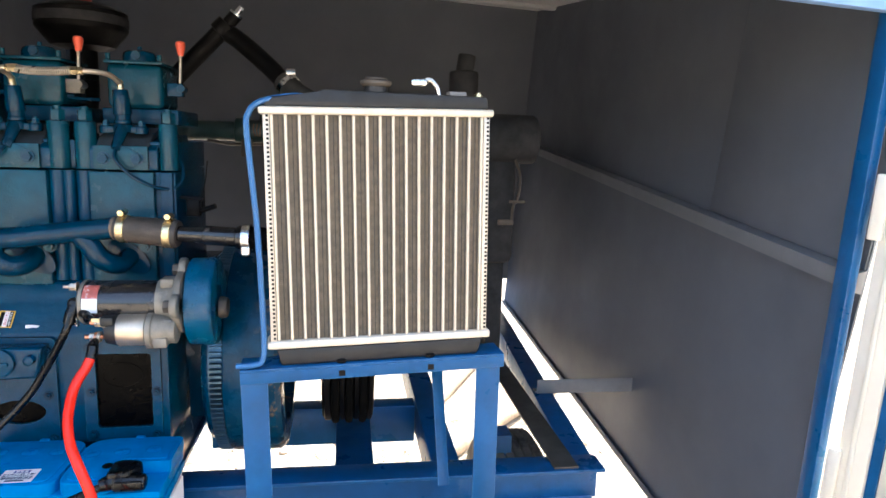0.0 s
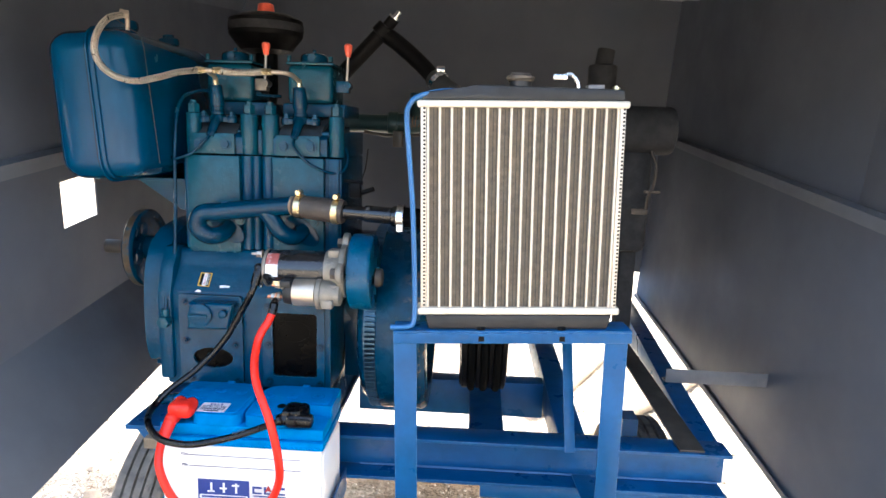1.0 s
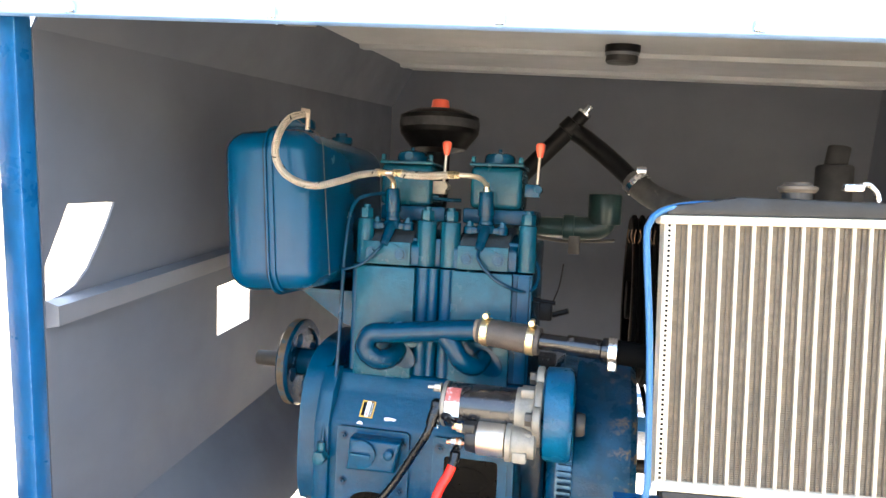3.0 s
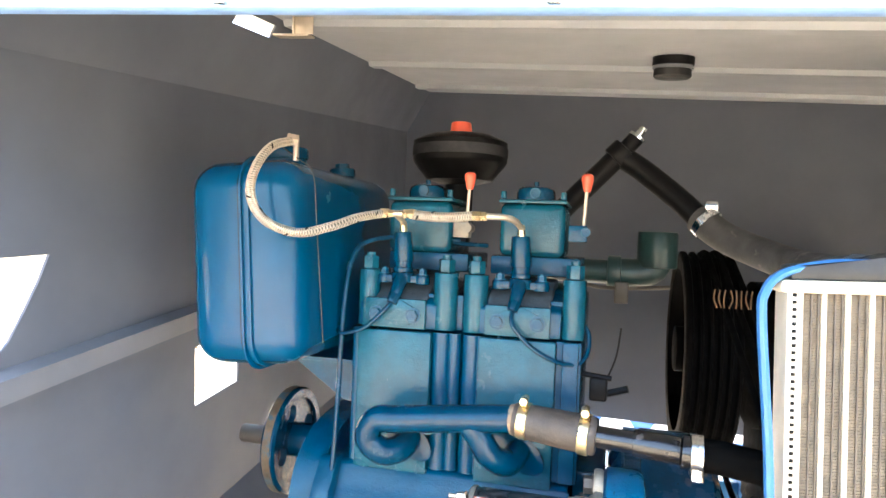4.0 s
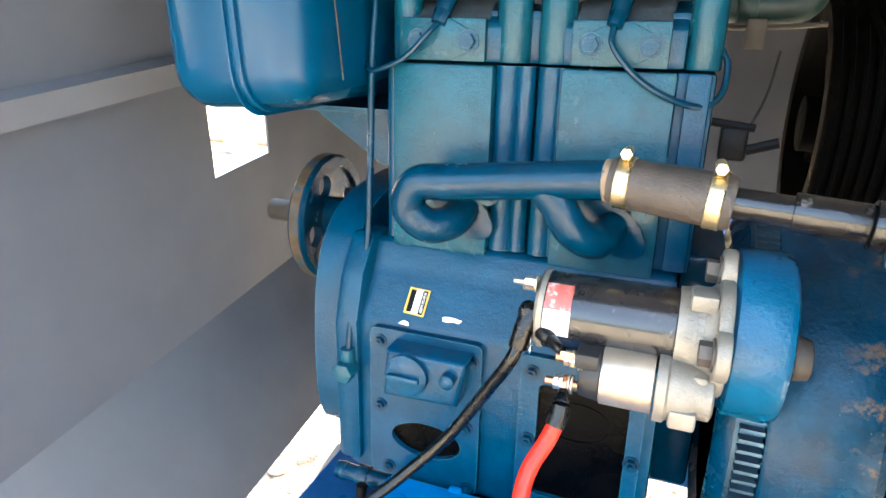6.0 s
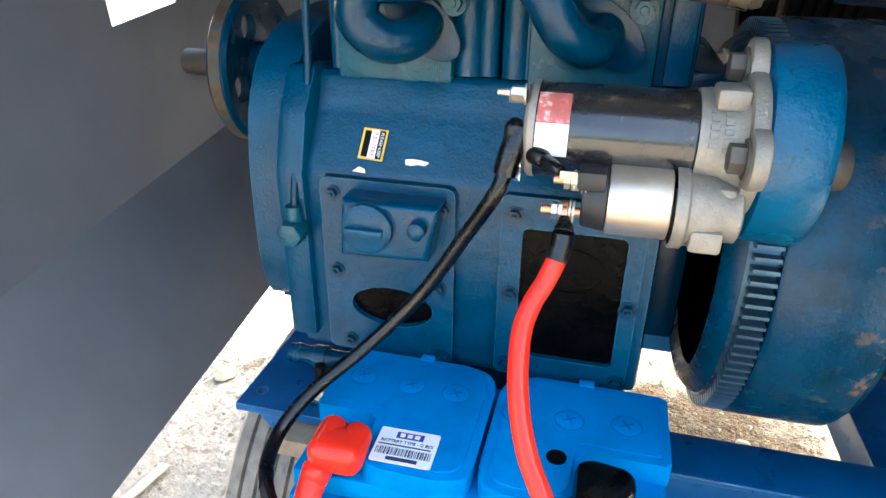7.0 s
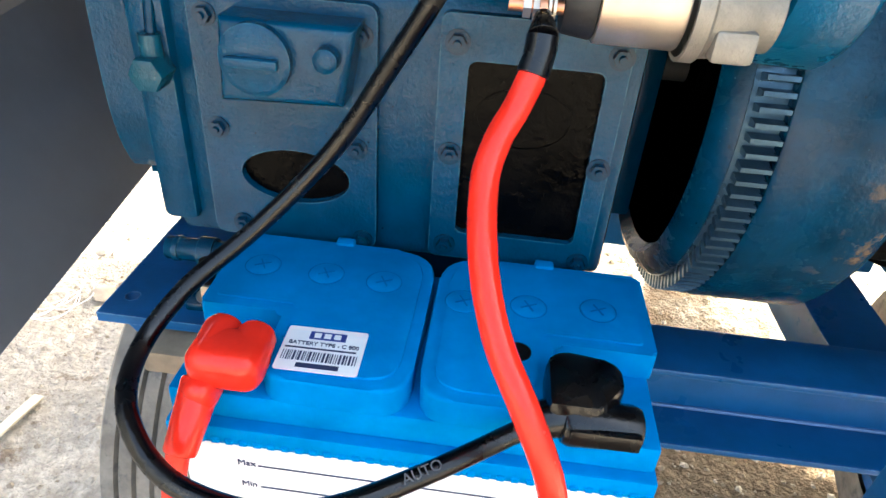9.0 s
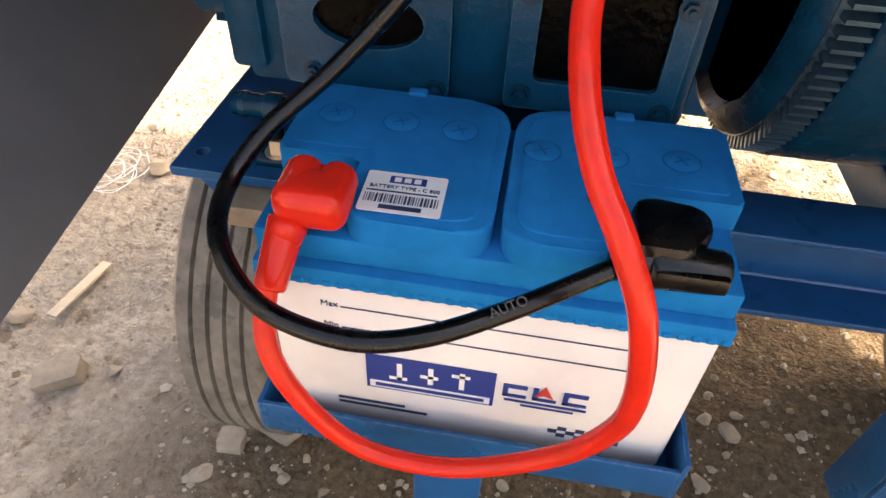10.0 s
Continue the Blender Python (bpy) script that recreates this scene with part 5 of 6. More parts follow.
def braid(pts, r, name):
    bm = tube(B(), pts, r, 10, 8)
    ob = part(name, bm, BRAID, fh)
    path = spline(pts, 40)
    bm = B()
    for s, ph in [(s, k * 2 * math.pi / 3) for s in (1, -1) for k in range(3)]:
        wind = []
        up = Vector((0, -1, 0.3)).normalized()
        for i, p in enumerate(path):
            t = (path[min(i + 1, len(path) - 1)] - path[max(i - 1, 0)]).normalized()
            side = t.cross(up).normalized()
            o = side.cross(t)
            a = s * i * 0.5 + ph
            wind.append(p + (side * math.cos(a) + o * math.sin(a)) * r * 1.02)
        tube(bm, wind, r * 0.13, 4, 1)
    tr = B()
    for i in range(10, len(path) - 8, 34):
        up = Vector((0, -1, 0.3)).normalized()
        wind = []
        for j in range(i, i + 7):
            t = (path[j + 1] - path[j - 1]).normalized()
            side = t.cross(up).normalized()
            a = 1.2 + j * 0.16 + i
            wind.append(path[j] + (side * math.cos(a) + side.cross(t) * math.sin(a)) * r * 1.09)
        tube(tr, wind, r * 0.22, 5, 1)
    tagged(part("tracer", tr, BLACK, ob, "dark flecks woven into the braid"), kind="stuff")
    strands = part("outer_braid", bm, mat("braid_strand", (0.44, 0.38, 0.30), 0.5, 0.25, 0.2, 120, 0.1), ob)
    tagged(strands, kind="stuff")
    return ob


braid([(-0.746, 1.2455, 1.5835), (-0.7492, 1.1989, 1.5692), (-0.749, 1.1633, 1.5432), (-0.7471, 1.1437, 1.5142), (-0.7401, 1.138, 1.4897), (-0.7246, 1.138, 1.4699), (-0.7046, 1.1477, 1.4581), (-0.6827, 1.1642, 1.4547), (-0.6576, 1.1926, 1.4641), (-0.6381, 1.2388, 1.4784), (-0.622, 1.282, 1.486)], 0.0054, "braid_long")
braid([(-0.575, 1.286, 1.486), (-0.55, 1.284, 1.484), (-0.52, 1.284, 1.484), (-0.488, 1.288, 1.487)], 0.0062, "braid_short")
for x0, x1, r in ((-0.624, -0.612, 0.0075), (-0.612, -0.604, 0.006), (-0.582, -0.572, 0.0075), (-0.590, -0.582, 0.007), (-0.490, -0.478, 0.0075), (-0.478, -0.470, 0.007)):
    part("union", cyl(B(), (x0, 1.286, 1.487), (x1, 1.286, 1.487), r, seg=6, b=0.0008), BRASS, fh)
part("union", cyl(B(), (-0.752, 1.243, 1.586), (-0.738, 1.25, 1.584), 0.0085, seg=6), STEEL, fh)
part("banjo", cyl(B(), (-0.742, 1.252, 1.556), (-0.742, 1.252, 1.588), 0.0042, seg=10), STEEL, fh)
bm = tube(B(), [(-0.604, 1.286, 1.487), (-0.598, 1.286, 1.487), (-0.590, 1.286, 1.487)], 0.0045, 10)
tube(bm, [(-0.600, 1.287, 1.487), (-0.602, 1.30, 1.483), (-0.605, 1.325, 1.480), (-0.606, 1.337, 1.474)], 0.0045, 10)
part("fuel_pipe", bm, STEEL, fh)
bm = tube(B(), [(-0.472, 1.287, 1.487), (-0.458, 1.290, 1.487), (-0.443, 1.30, 1.486), (-0.434, 1.315, 1.482), (-0.429, 1.334, 1.474)], 0.0045, 10)
part("fuel_pipe", bm, STEEL, fh)

# ---- air filter and pipes behind the engine ----
af = thing("air_filter", "black mushroom air filter with a red wing cap", "air filter", (-0.590, 1.625, 1.495))
part("bowl", lathe(B(), [(0, 0), (0, 0.027), (0.062, 0.027), (0.070, 0.062), (0.100, 0.086), (0.106, 0.090), (0.142, 0.090), (0.146, 0.085), (0.156, 0.060), (0.161, 0)], (-0.590, 1.625, 1.495), (0, 0, 1), 48), BLACK, af)
part("band", lathe(B(), [(0, 0.08), (0, 0.0905), (0.003, 0.0912), (0.016, 0.0912), (0.019, 0.0905), (0.019, 0.08)], (-0.590, 1.625, 1.6093), (0, 0, 1), 48), HAZED_BLACK, af)
part("wing_cap", cyl(B(), (-0.590, 1.625, 1.6552), (-0.590, 1.625, 1.6768), 0.021, 0.019, seg=20, b=0.003), KNOB, af, "red plastic cap")

part("intake_pipe", tube(B(), [(-0.590, 1.625, 1.513), (-0.590, 1.625, 1.468), (-0.590, 1.598, 1.423), (-0.590, 1.535, 1.4005), (-0.590, 1.4495, 1.396)], 0.027, 16), BLACK, af)

yp = thing("breather_pipe", "black steel pipe with a plated tip above the engine", "pipe", (-0.34, 1.60, 1.45))
bm = cyl(B(), (-0.405, 1.60, 1.50), (-0.285, 1.60, 1.625), 0.019, seg=20)
cyl(bm, (-0.305, 1.60, 1.605), (-0.285, 1.60, 1.625), 0.024, seg=20, b=0.003)
part("riser", bm, BLACK, yp)
bm = cyl(B(), (-0.287, 1.60, 1.623), (-0.268, 1.60, 1.645), 0.0145, seg=16)
part("nipple", bm, BLACK, yp)
bm = cyl(B(), (-0.269, 1.60, 1.644), (-0.266, 1.60, 1.648), 0.015, seg=16)
cyl(bm, (-0.266, 1.60, 1.648), (-0.256, 1.60, 1.662), 0.0075, 0.006, seg=12)
part("tip", bm, CHROME, yp)
part("seam_strip", box(B(), -0.022, 0.0225, -0.0005, 0.003, -0.0012, 0.0012, m=pose(-0.345, 1.582, 1.562, 0, -46, 0)), STEEL, yp)
bm = tube(B(), [(-0.295, 1.60, 1.612), (-0.26, 1.595, 1.59), (-0.20, 1.575, 1.54), (-0.155, 1.55, 1.495)], 0.020, 14)
rh = thing("radiator_hose", "black radiator top hose with a bright clamp", "hose", (-0.15, 1.4, 1.44))
part("pipe", bm, BLACK, rh)
part("sleeve", tube(B(), [(-0.165, 1.555, 1.505), (-0.125, 1.52, 1.472), (-0.06, 1.44, 1.44), (-0.04, 1.32, 1.43), (-0.06, 1.20, 1.43), (-0.075, 1.105, 1.432)], 0.0245, 16), RUBBER, rh)
d = Vector((0.045, -0.03, -0.045)).normalized()
bm = lathe(B(), [(0, 0.022), (0, 0.027), (0.012, 0.027), (0.012, 0.022)], (-0.158, 1.550, 1.500), d, 24)
box(bm, -0.158, -0.138, 1.535, 1.55, 1.515, 1.532, 0.003)
part("clamp", bm, CHROME, rh)

el = thing("green_pipe_elbow", "dark green plastic pipe elbow behind the engine", "pipe", (-0.2424, 1.8195, 1.3805))
bm = cyl(B(), (-0.2091, 1.8195, 1.4103), (-0.2091, 1.8195, 1.4852), 0.040, seg=28, b=0.004)
part("socket", bm, PVC, el)
part("elbow", tube(B(), [(-0.29, 1.8195, 1.3983), (-0.2484, 1.8195, 1.3983), (-0.221, 1.8195, 1.4055), (-0.2103, 1.8195, 1.4222), (-0.2091, 1.8195, 1.4519)], 0.030, 20), PVC, el)
part("collar", cyl(B(), (-0.3079, 1.8195, 1.3983), (-0.2805, 1.8195, 1.3983), 0.034, seg=24, b=0.003), PVC, el)
part("pipe", tube(B(), [(-0.3019, 1.8195, 1.3983), (-0.40, 1.8195, 1.3983), (-0.44, 1.80, 1.397), (-0.455, 1.74, 1.395), (-0.455, 1.565, 1.39)], 0.025, 20), PVC, el)
bm = tube(B(), [(-0.3733, 1.7957, 1.3745), (-0.3138, 1.7933, 1.3662), (-0.2424, 1.7933, 1.3686), (-0.1829, 1.7957, 1.3734)], 0.004, 8)
box(bm, -0.292, -0.264, 1.787, 1.808, 1.335, 1.38, 0.003)
part("saddle", bm, RAWSTEEL, el)
# tap by the hose end
bm = box(B(), -0.325, -0.30, 1.34, 1.36, 1.235, 1.268, 0.004)
cyl(bm, (-0.335, 1.345, 1.272), (-0.295, 1.345, 1.268), 0.004, seg=8)
cyl(bm, (-0.30, 1.35, 1.246), (-0.272, 1.345, 1.256), 0.005, seg=8)
tube(bm, [(-0.30, 1.345, 1.27), (-0.290, 1.345, 1.30), (-0.285, 1.345, 1.34)], 0.0012, 6)
solo("drain_cock", bm, BLACK, "small black drain cock with a loose wire", "tap")
# ---- radiator on its stand ----
ra = thing("radiator", "aluminium-core radiator with black plastic tanks on a blue stand", "radiator", RAD @ Vector((0.168, 0.03, -0.035)))
W, H = 0.338, 0.340
bm = box(B(), 0.012, W - 0.012, 0.006, 0.034, 0.0, H, m=RAD)
core = part("core", bm, FIN, ra, "grey-brown corrugated cooling fins")
N = 16
pitch = (W - 0.024) / N
fin = B()
for k in range(N):
    x0 = 0.012 + k * pitch
    box(fin, x0 + 0.0055 + (pitch - 0.0055) * 0.24, x0 + 0.0055 + (pitch - 0.0055) * 0.32, 0.003, 0.007, 0.002, H - 0.002, m=RAD)
    box(fin, x0 + 0.0055 + (pitch - 0.0055) * 0.66, x0 + 0.0055 + (pitch - 0.0055) * 0.74, 0.003, 0.007, 0.002, H - 0.002, m=RAD)
part("fin_edges", fin, mat("dark_fin_edge", (0.10, 0.083, 0.065), 0.6, 0.3, 0.3, 80, 0.2, 400), core)
fins = B()
for j in range(113):
    z = 0.003 + j * 0.003
    box(fins, 0.012, W - 0.012, 0.0045, 0.0065, z, z + 0.0009, m=RAD)
tagged(part("fin_folds", fins, FIN, core), kind="stuff")
tm = mesh_of("tube", prism(B(), round_rect(0.0004, 0.0048, 0, 0.030, 0.0021, 3), "xy", 0.0, H, m=RAD.to_3x3().to_4x4()), TUBE)
for k in range(N + 1):
    ob = new("cooling_tube", tm)
    ob.parent = core
    ob.location = RAD @ Vector((0.0095 + k * pitch, 0.001, 0))
# perforated side strips
for x0 in (0.0, W - 0.009):
    side = part("side_strip", box(B(), x0, x0 + 0.009, 0.0, 0.034, -0.004, H + 0.004, 0.001, m=RAD), TUBE, ra, "bright perforated side strip")
    copies("perforation", box(B(), x0 + 0.0042, x0 + 0.0078, -0.0006, 0.001, 0.004, 0.0072), BLACK, side, [RAD @ Matrix.Translation((0, 0, j * 0.0065)) for j in range(52)])
for z0, z1 in ((H - 0.001, H + 0.0105), (-0.0115, 0.001)):
    part("header_bar", box(B(), -0.006, W + 0.006, -0.004, 0.038, z0, z1, 0.0035, 3, m=RAD), TUBE, ra, "bright aluminium header plate")
bm = prism(B(), [(0.002, H + 0.0105), (W - 0.002, H + 0.0105), (W - 0.004, H + 0.029), (0.085, H + 0.036), (0.072, H + 0.028), (0.004, H + 0.024)], "xz", 0.0, 0.036, 0.003, m=RAD)
top = part("top_tank", bm, PLASTIC, ra)
bm = prism(B(), [(0.008, -0.012), (W - 0.006, -0.012), (W - 0.014, -0.038), (0.014, -0.038)], "xz", -0.002, 0.038, 0.004, m=RAD)
part("bottom_tank", bm, PLASTIC, ra)
bm = lathe(B(), [(0, 0.018), (0.012, 0.018), (0.012, 0)], RAD @ Vector((0.165, 0.02, H + 0.03)), (0, 0, 1), 24)
part("filler_neck", bm, PLASTIC, top)
bm = lathe(B(), [(0, 0.02), (0.004, 0.0235), (0.008, 0.0235), (0.010, 0.017), (0.013, 0.016), (0.013, 0)], RAD @ Vector((0.165, 0.02, H + 0.042)), (0, 0, 1), 28)
part("filler_cap", bm, RAWSTEEL, top)
p = RAD @ Vector((0.262, 0.02, H + 0.03))
bm = tube(B(), [p, p + Vector((-0.004, 0, 0.014)), p + Vector((-0.016, -0.002, 0.024)), p + Vector((-0.032, -0.004, 0.018))], 0.0032, 8)
box(bm, p.x - 0.044, p.x - 0.02, p.y - 0.010, p.y + 0.004, p.z + 0.014, p.z + 0.024, 0.003)
part("overflow_pipe", bm, CHROME, top)
bm = box(B(), 0.275, 0.302, 0.005, 0.03, H + 0.028, H + 0.037, 0.002, m=RAD)
part("mount_pad", bm, GREYSTEEL, top)
bm = bolt(B(), RAD @ Vector((0.322, 0.012, H + 0.026)), (0, 0, 1), 0.007, 0.006, 0.004)
part("screw", bm, BRASS, top)
# blue retaining strap
bm = tube(B(), [RAD @ Vector(q) for q in ((-0.052, -0.004, -0.033), (-0.024, -0.004, -0.032), (-0.012, -0.004, -0.022), (-0.010, -0.004, 0.03), (-0.0135, -0.004, 0.18), (-0.022, -0.004, 0.31), (-0.019, -0.002, 0.34), (-0.003, 0.002, 0.356), (0.035, 0.01, 0.365), (0.072, 0.014, 0.366))], 0.0060, 8, 6, flat=0.0045)
solo("radiator_strap", bm, mat("strap_blue_paint", (0.035, 0.14, 0.33), 0.4, 0.0, 0.1), "blue bent steel strap holding the radiator", "strap")
# stand of angle iron
sd = thing("radiator_stand", "blue painted angle-iron stand carrying the radiator", "stand", RAD @ Vector((0.16, 0.03, -0.45)))
bm = box(B(), -0.047, 0.367, -0.010, 0.05, -0.0425, -0.0385, 0.001, m=RAD)
box(bm, -0.047, 0.367, -0.010, -0.006, -0.061, -0.0425, 0.001, m=RAD)
box(bm, -0.047, 0.367, 0.046, 0.05, -0.061, -0.0425, 0.001, m=RAD)
part("top_frame", bm, CHASSIS, sd)
for x0 in (-0.047, 0.322):
    rake = RAD @ pose(0, 0, -0.0435, 3.4) @ pose(0, 0, 0.0435)
    bm = box(B(), x0, x0 + 0.040, -0.0055, -0.001, -0.47, -0.0435, 0.001, m=rake)
    e = x0 if x0 < 0 else x0 + 0.0355
    box(bm, e, e + 0.0045, -0.001, 0.037, -0.47, -0.0435, 0.001, m=rake)
    part("leg", bm, CHASSIS, sd)
bm = box(B(), -0.004, 0.32, 0.030, 0.034, -0.466, -0.432, 0.001, m=RAD)
box(bm, -0.004, 0.32, 0.034, 0.066, -0.466, -0.462, 0.001, m=RAD)
part("foot_bar", bm, CHASSIS, sd)
part("foot_plate", box(B(), 0.322, 0.362, 0.03, 0.205, -0.432, -0.427, 0.001, m=RAD), CHASSIS, sd)
bm = box(B(), 0.276, 0.296, 0.0, 0.004, -0.27, 0.0, 0.001, m=RAD @ pose(0, 0.155, -0.05) @ Matrix.Rotation(radians(-18), 4, "X"))
part("brace", bm, CHASSIS, sd)
for x in (0.10, 0.24):
    bm = box(B(), x, x + 0.010, -0.0105, -0.0098, -0.057, -0.048, m=RAD)
    cyl(bm, RAD @ Vector((x + 0.005, 0.0, -0.038)), RAD @ Vector((x + 0.005, 0.0, -0.033)), 0.008, seg=6)
    part("mount_bolt", bm, BLACK, sd)

# ---- dark machinery behind the radiator ----
mu = thing("exhaust_silencer", "matt black exhaust silencer behind the radiator", "silencer", (0.34, 1.75, 1.35))
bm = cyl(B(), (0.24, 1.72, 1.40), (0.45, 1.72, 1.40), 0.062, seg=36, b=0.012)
part("drum", bm, HAZED_BLACK, mu)
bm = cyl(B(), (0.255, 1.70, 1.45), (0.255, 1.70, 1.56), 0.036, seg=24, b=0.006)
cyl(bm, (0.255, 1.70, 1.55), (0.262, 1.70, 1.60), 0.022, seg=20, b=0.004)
part("outlet_pipe", bm, HAZED_BLACK, mu)
bm = tube(B(), [(0.385, 1.66, 1.35), (0.398, 1.655, 1.31), (0.394, 1.65, 1.26), (0.382, 1.65, 1.235), (0.380, 1.65, 1.20)], 0.0035, 8)
box(bm, 0.345, 0.385, 1.645, 1.655, 1.188, 1.202, 0.002)
box(bm, 0.372, 0.412, 1.645, 1.655, 1.243, 1.25, 0.002)
part("lever_wire", bm, RAWSTEEL, mu)
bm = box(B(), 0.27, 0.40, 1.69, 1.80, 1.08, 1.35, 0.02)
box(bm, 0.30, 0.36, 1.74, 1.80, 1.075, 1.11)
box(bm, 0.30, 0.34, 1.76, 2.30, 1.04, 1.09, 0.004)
part("support", bm, HAZED_BLACK, mu)
# dark post placed to fit the camera's view, closing a bright gap
part("support_leg", box(B(), 0.345, 0.386, 1.735, 1.785, 0.715, 1.0795, 0.003), HAZED_BLACK, mu)
# wiring ends by the radiator
WIRE = mat("dull_copper_wire", (0.09, 0.05, 0.025), 0.7, 0.0, 0.3, spec=0.1)
tw = thing("wiring_ends", "bunch of bare copper wire ends", "wires", (-0.16, 1.22, 1.39))
rr = random.Random(8)
for k in range(8):
    x = -0.184 + k * 0.0058
    bm = tube(B(), [(x, 1.226, 1.408), (x + rr.uniform(-.002, .002), 1.224, 1.397), (x + rr.uniform(-.003, .003), 1.222, 1.387)], 0.0009, 6)
    part("wire", bm, WIRE, tw)

# ---- outside the canopy ----
tub = thing("plastic_tub", "pale round plastic tub standing on the open ground", "tub", (-5.08, 6.75, 0.0))
part("wall", lathe(B(), [(0.0, 0.0), (0.0, 0.15), (0.17, 0.19), (0.175, 0.2), (0.165, 0.2), (0.16, 0.18), (0.012, 0.142), (0.012, 0.0)], (-5.08, 6.75, 0.005), (0, 0, 1), 32), mat("pale_tub_plastic", (0.42, 0.40, 0.36), 0.5, 0.0, 0.1), tub)
bc = thing("blue_cart", "blue painted cart with white peaks standing in the open", "cart", (-0.1, 4.6, 0.0))
part("body", box(B(), -0.9, 0.75, 4.6, 5.6, 0.22, 0.80, 0.01), SKYBLUE, bc)
bm = B()
for x in (-0.55, -0.22, 0.1, 0.42):
    prism(bm, [(x - 0.13, 0.30), (x + 0.13, 0.30), (x + 0.02, 0.46), (x - 0.02, 0.46)], "xz", 4.592, 4.599)
box(bm, -0.9, 0.75, 4.592, 4.599, 0.23, 0.27)
part("marking", bm, PAPER, bc)
for x in (-0.75, 0.6):
    for y in (4.75, 5.45):
        part("leg", box(B(), x - 0.03, x + 0.03, y - 0.03, y + 0.03, 0.0, 0.22), CHASSIS, bc)
# assumed wall, added as a bright backdrop for the west wall's openings
bm = box(B(), -9.2, -9.0, -8, 22, -0.05, 2.6)
solo("boundary_wall", bm, PLASTER, "sunlit cream plastered boundary wall", "wall", kind="structure")
for pts, r in (([(0.40, 2.71, 0.04), (0.70, 3.02, 0.045), (1.04, 3.36, 0.05), (1.5, 3.9, 0.05)], 0.045), ([(0.30, 3.04, 0.05), (0.82, 4.02, 0.06), (1.04, 4.43, 0.05)], 0.055), ([(-5.2, 6.3, 0.04), (-6.3, 7.4, 0.05)], 0.04), ([(-5.0, 7.2, 0.04), (-6.6, 7.0, 0.05)], 0.035)):
    solo("wooden_pole", tube(B(), pts, r, 12), WOOD, "weathered wooden pole lying on the earth", "pole", group="poles")

# ---- rubble on the earth ----


def stone(rng, x, y, s, name="stone", flat=0.6, material=None):
    bm = B()
    bmesh.ops.create_icosphere(bm, subdivisions=3 if s > 0.015 else 2, radius=1)
    cuts = [(Vector((rng.gauss(0, 1), rng.gauss(0, 1), rng.gauss(0, 1))).normalized(), rng.uniform(0.5, 0.85)) for _ in range(11)]
    ph = Vector((rng.uniform(0, 99), rng.uniform(0, 99), rng.uniform(0, 99)))
    for v in bm.verts:
        for way, depth in cuts:
            over = v.co.dot(way) - depth
            if over > 0:
                v.co -= way * over
        v.co *= 1 + 0.12 * noise.noise(v.co * 2.2 + ph)
    bmesh.ops.transform(bm, matrix=pose(x, y, ground_height(x, y) + s * flat * 0.35, 0, 0, rng.uniform(0, 360)) @ Matrix.Diagonal((s * rng.uniform(0.9, 1.5), s, s * flat, 1)), verts=bm.verts)
    ob = part(name, bm, material or STONE, smooth=24)
    return tagged(ob, "pale rubble stone on the dry earth", "stone", group="stones")


rng = random.Random(11)
for x, y, s in ((-1.22, 1.474, 0.016), (-0.95, 1.295, 0.02), (0.007, 1.558, 0.019), (-0.034, 1.579, 0.014), (-1.451, 2.118, 0.04), (-0.412, 1.369, 0.012), (-0.056, 1.441, 0.016), (0.03, 1.60, 0.013), (-1.49, 1.56, 0.03), (0.25, 2.1, 0.03), (0.06, 2.2, 0.022), (-0.80, 1.31, 0.014), (-0.77, 1.35, 0.011)):
    stone(rng, x, y, s)
for x, y, z, rx, ry, rz, sx, sy, sz in ((-1.307, 1.436, 0.018, 12, -8, 32, 0.050, 0.030, 0.022), (-0.913, 1.358, 0.016, -6, 8, 12, 0.026, 0.022, 0.018), (-0.835, 1.40, 0.012, 4, 6, -15, 0.040, 0.026, 0.012)):
    bm = B()
    prism(bm, [(-1, -0.8), (0.7, -1), (1, 0.3), (0.35, 1), (-0.8, 0.75)], "xy", -1, 0.9, 0.0025, 2, m=pose(x, y, ground_height(x, y) + z, rx, ry, rz) @ Matrix.Diagonal((sx, sy, sz, 1)))
    solo("rubble_block", bm, STONE, "broken pale block of rubble on the dry earth", "rubble", group="rubble blocks")
for k in range(90):
    stone(rng, rng.uniform(-1.9, 1.4), rng.uniform(1.2, 4.2), rng.choice((0.006, 0.008, 0.010, 0.014, 0.022)))
bm = box(B(), -0.09, 0.09, -0.012, 0.012, 0.0, 0.006, 0.001, m=pose(-1.394, 1.653, 0.012, 0, 2, 82))
solo("wood_offcut", bm, mat("pale_wood_offcut", (0.55, 0.45, 0.32), 0.7, 0.0, 0.15), "pale wood offcut on the earth", "offcut")
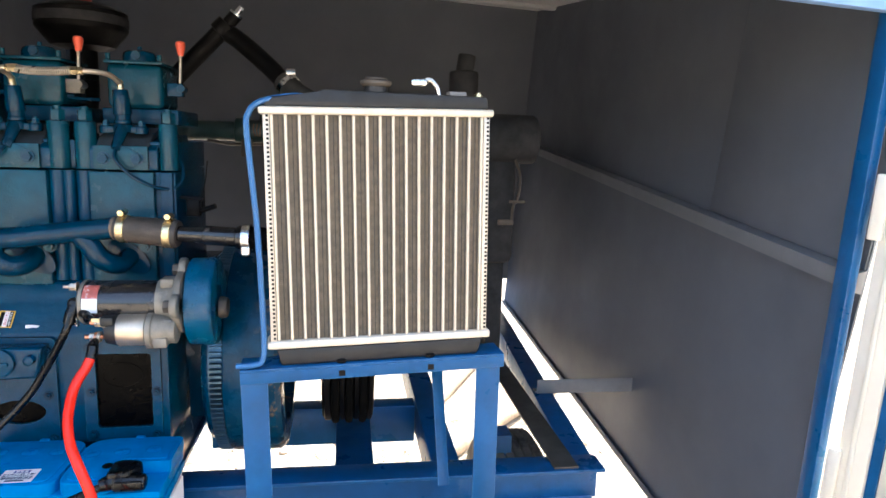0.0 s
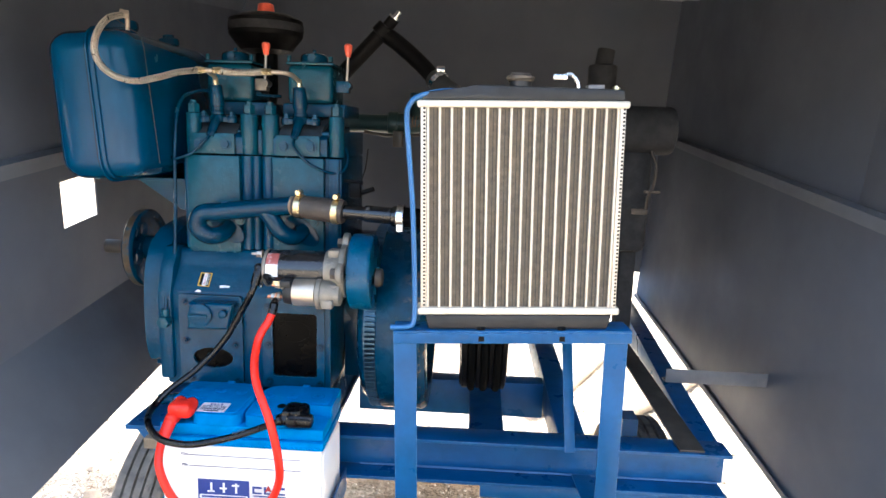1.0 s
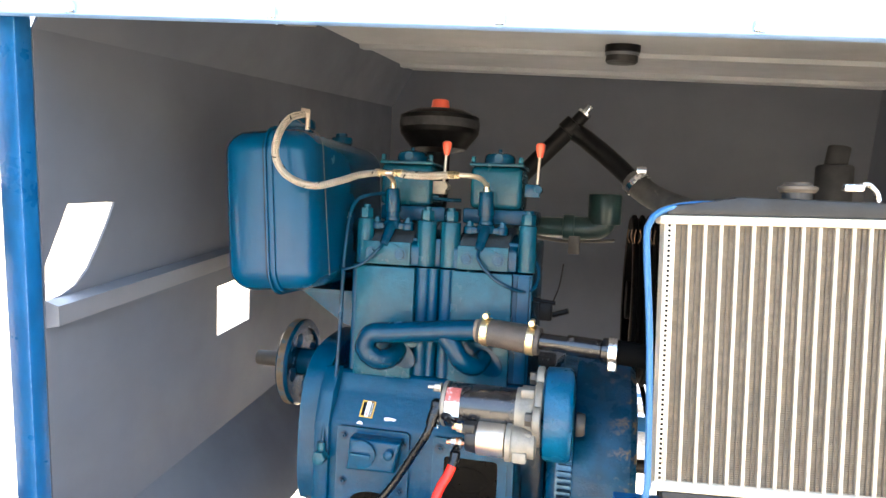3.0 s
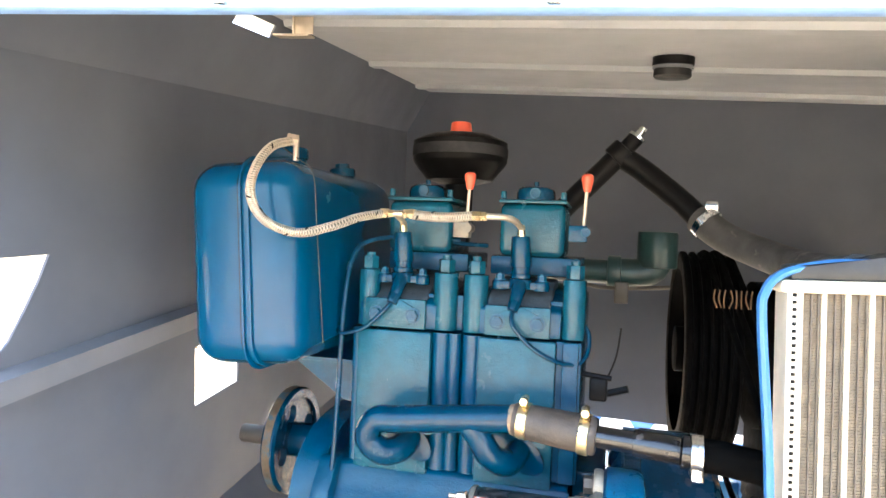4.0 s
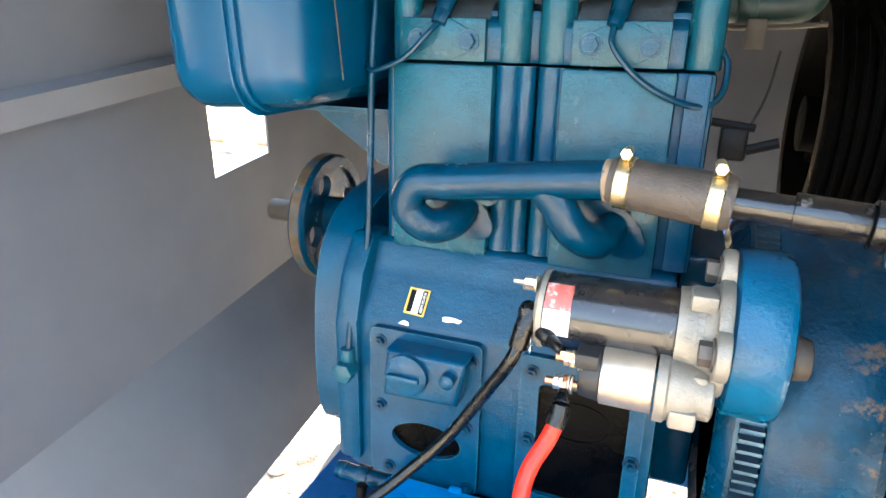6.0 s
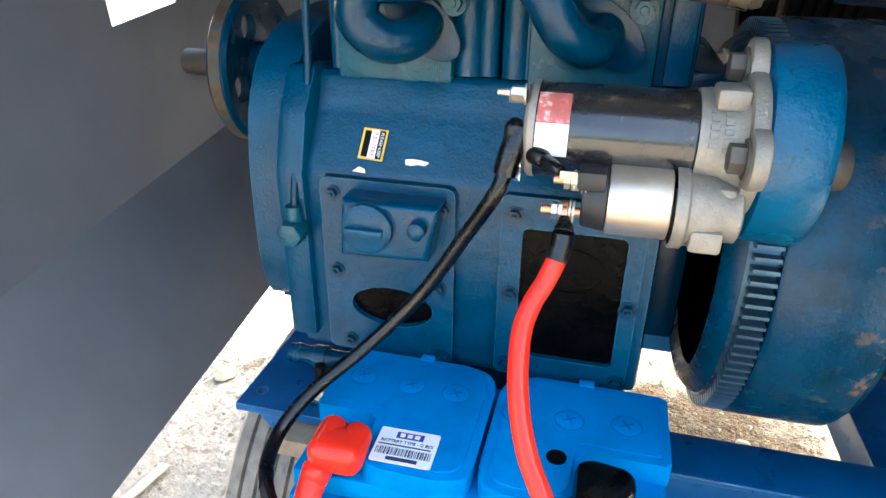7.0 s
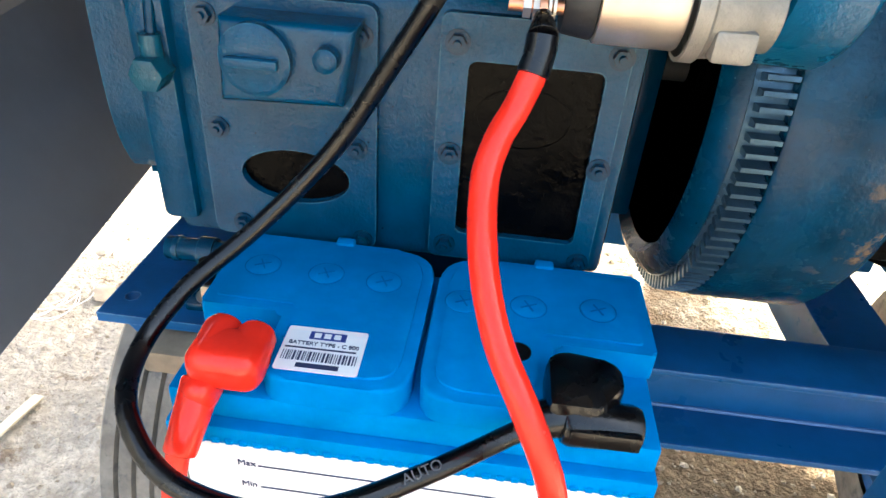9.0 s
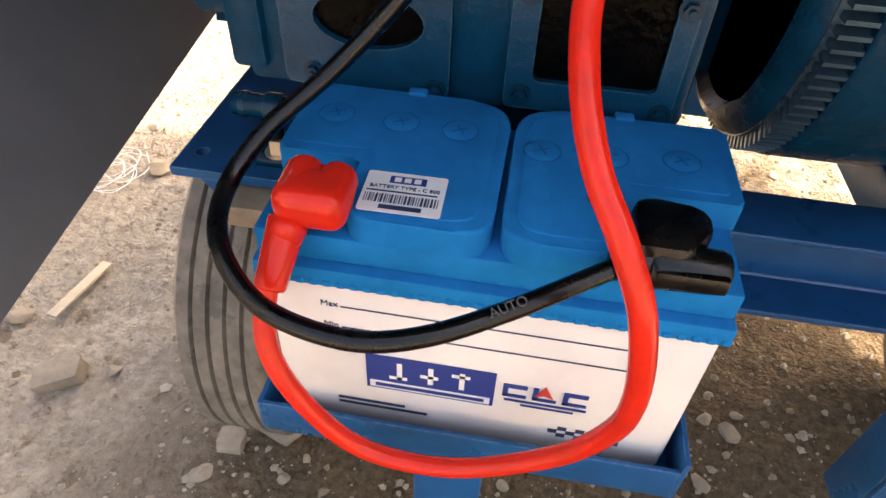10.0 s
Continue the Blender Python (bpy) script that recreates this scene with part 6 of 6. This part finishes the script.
# fine gravel
GRAVEL = mat("loose_gravel", (0.27, 0.205, 0.14), 0.95, 0.0, 0.3, 40, 0.3, 200, spec=0.1)
gn, gl = GRAVEL.node_tree.nodes, GRAVEL.node_tree.links
geo, ramp = gn.new("ShaderNodeNewGeometry"), gn.new("ShaderNodeValToRGB")
for at, c in ((0.0, (0.22, 0.17, 0.12, 1)), (1.0, (0.44, 0.37, 0.29, 1))):
    ramp.color_ramp.elements[int(at)].color = c
gl.new(geo.outputs["Random Per Island"], ramp.inputs[0])
gl.new(ramp.outputs[0], gn["Principled BSDF"].inputs["Base Color"])
verts, faces = [], []
for k in range(12000):
    x, y = rng.uniform(-1.9, 1.1), 0.9 + 2.6 * rng.random() ** 1.4
    s = 0.002 + 0.0085 * rng.random() ** 4
    z = ground_height(x, y) + s * 0.15
    a = rng.uniform(0, 6.28)
    o = len(verts)
    for i in range(5):
        w, q = a + i * 1.2566, s * rng.uniform(0.7, 1.35)
        verts.append((x + math.cos(w) * q, y + math.sin(w) * q, z + s * rng.uniform(-0.2, 0.15)))
    q = s * rng.uniform(0.4, 0.8)
    verts += [(x + q * 0.4, y + q * 0.3, z + s * rng.uniform(0.5, 0.9)), (x - q * 0.5, y - q * 0.3, z + s * rng.uniform(0.4, 0.8))]
    faces += [(o, o + 1, o + 5), (o + 1, o + 2, o + 5), (o + 2, o + 6, o + 5), (o + 2, o + 3, o + 6), (o + 3, o + 4, o + 6), (o + 4, o, o + 5), (o + 4, o + 5, o + 6)]
me = bpy.data.meshes.new("gravel")
me.from_pydata(verts, [], faces)
me.materials.append(GRAVEL)
tagged(new("gravel", me), "loose crumbs of gravel on the earth", "gravel", kind="stuff")
# tangle of white string at the edge of the shade
bm = B()
for k in range(7):
    c = Vector((-1.55 + rng.uniform(-.04, .04), 2.09 + rng.uniform(-.08, .08), 0.012))
    tube(bm, [c + Vector((0.06 * math.cos(i * 1.3 + k), 0.07 * math.sin(i * 1.3 + k), 0.004 * (i % 3))) for i in range(6)], 0.0011, 5, 5)
solo("string_tangle", bm, PAPER, "tangle of white string on the earth", "string", kind="stuff")

p0, p1 = Vector((-0.495, 1.0205, 0.8290)), Vector((-0.430, 1.063, 0.8365))
xa = (p1 - p0).normalized()
za = (Vector((0.0, -0.45, 0.9)) - xa * Vector((0.0, -0.45, 0.9)).dot(xa)).normalized()
ya = za.cross(xa)
m = Matrix.Translation((p0 + p1) / 2 + za * 0.0071) @ Matrix((xa, ya, za)).transposed().to_4x4()
words("cable_print", "AUTO", 0.0085, m, mat("grey_print", (0.08, 0.08, 0.085), 0.6), cable, "pale printed marking")
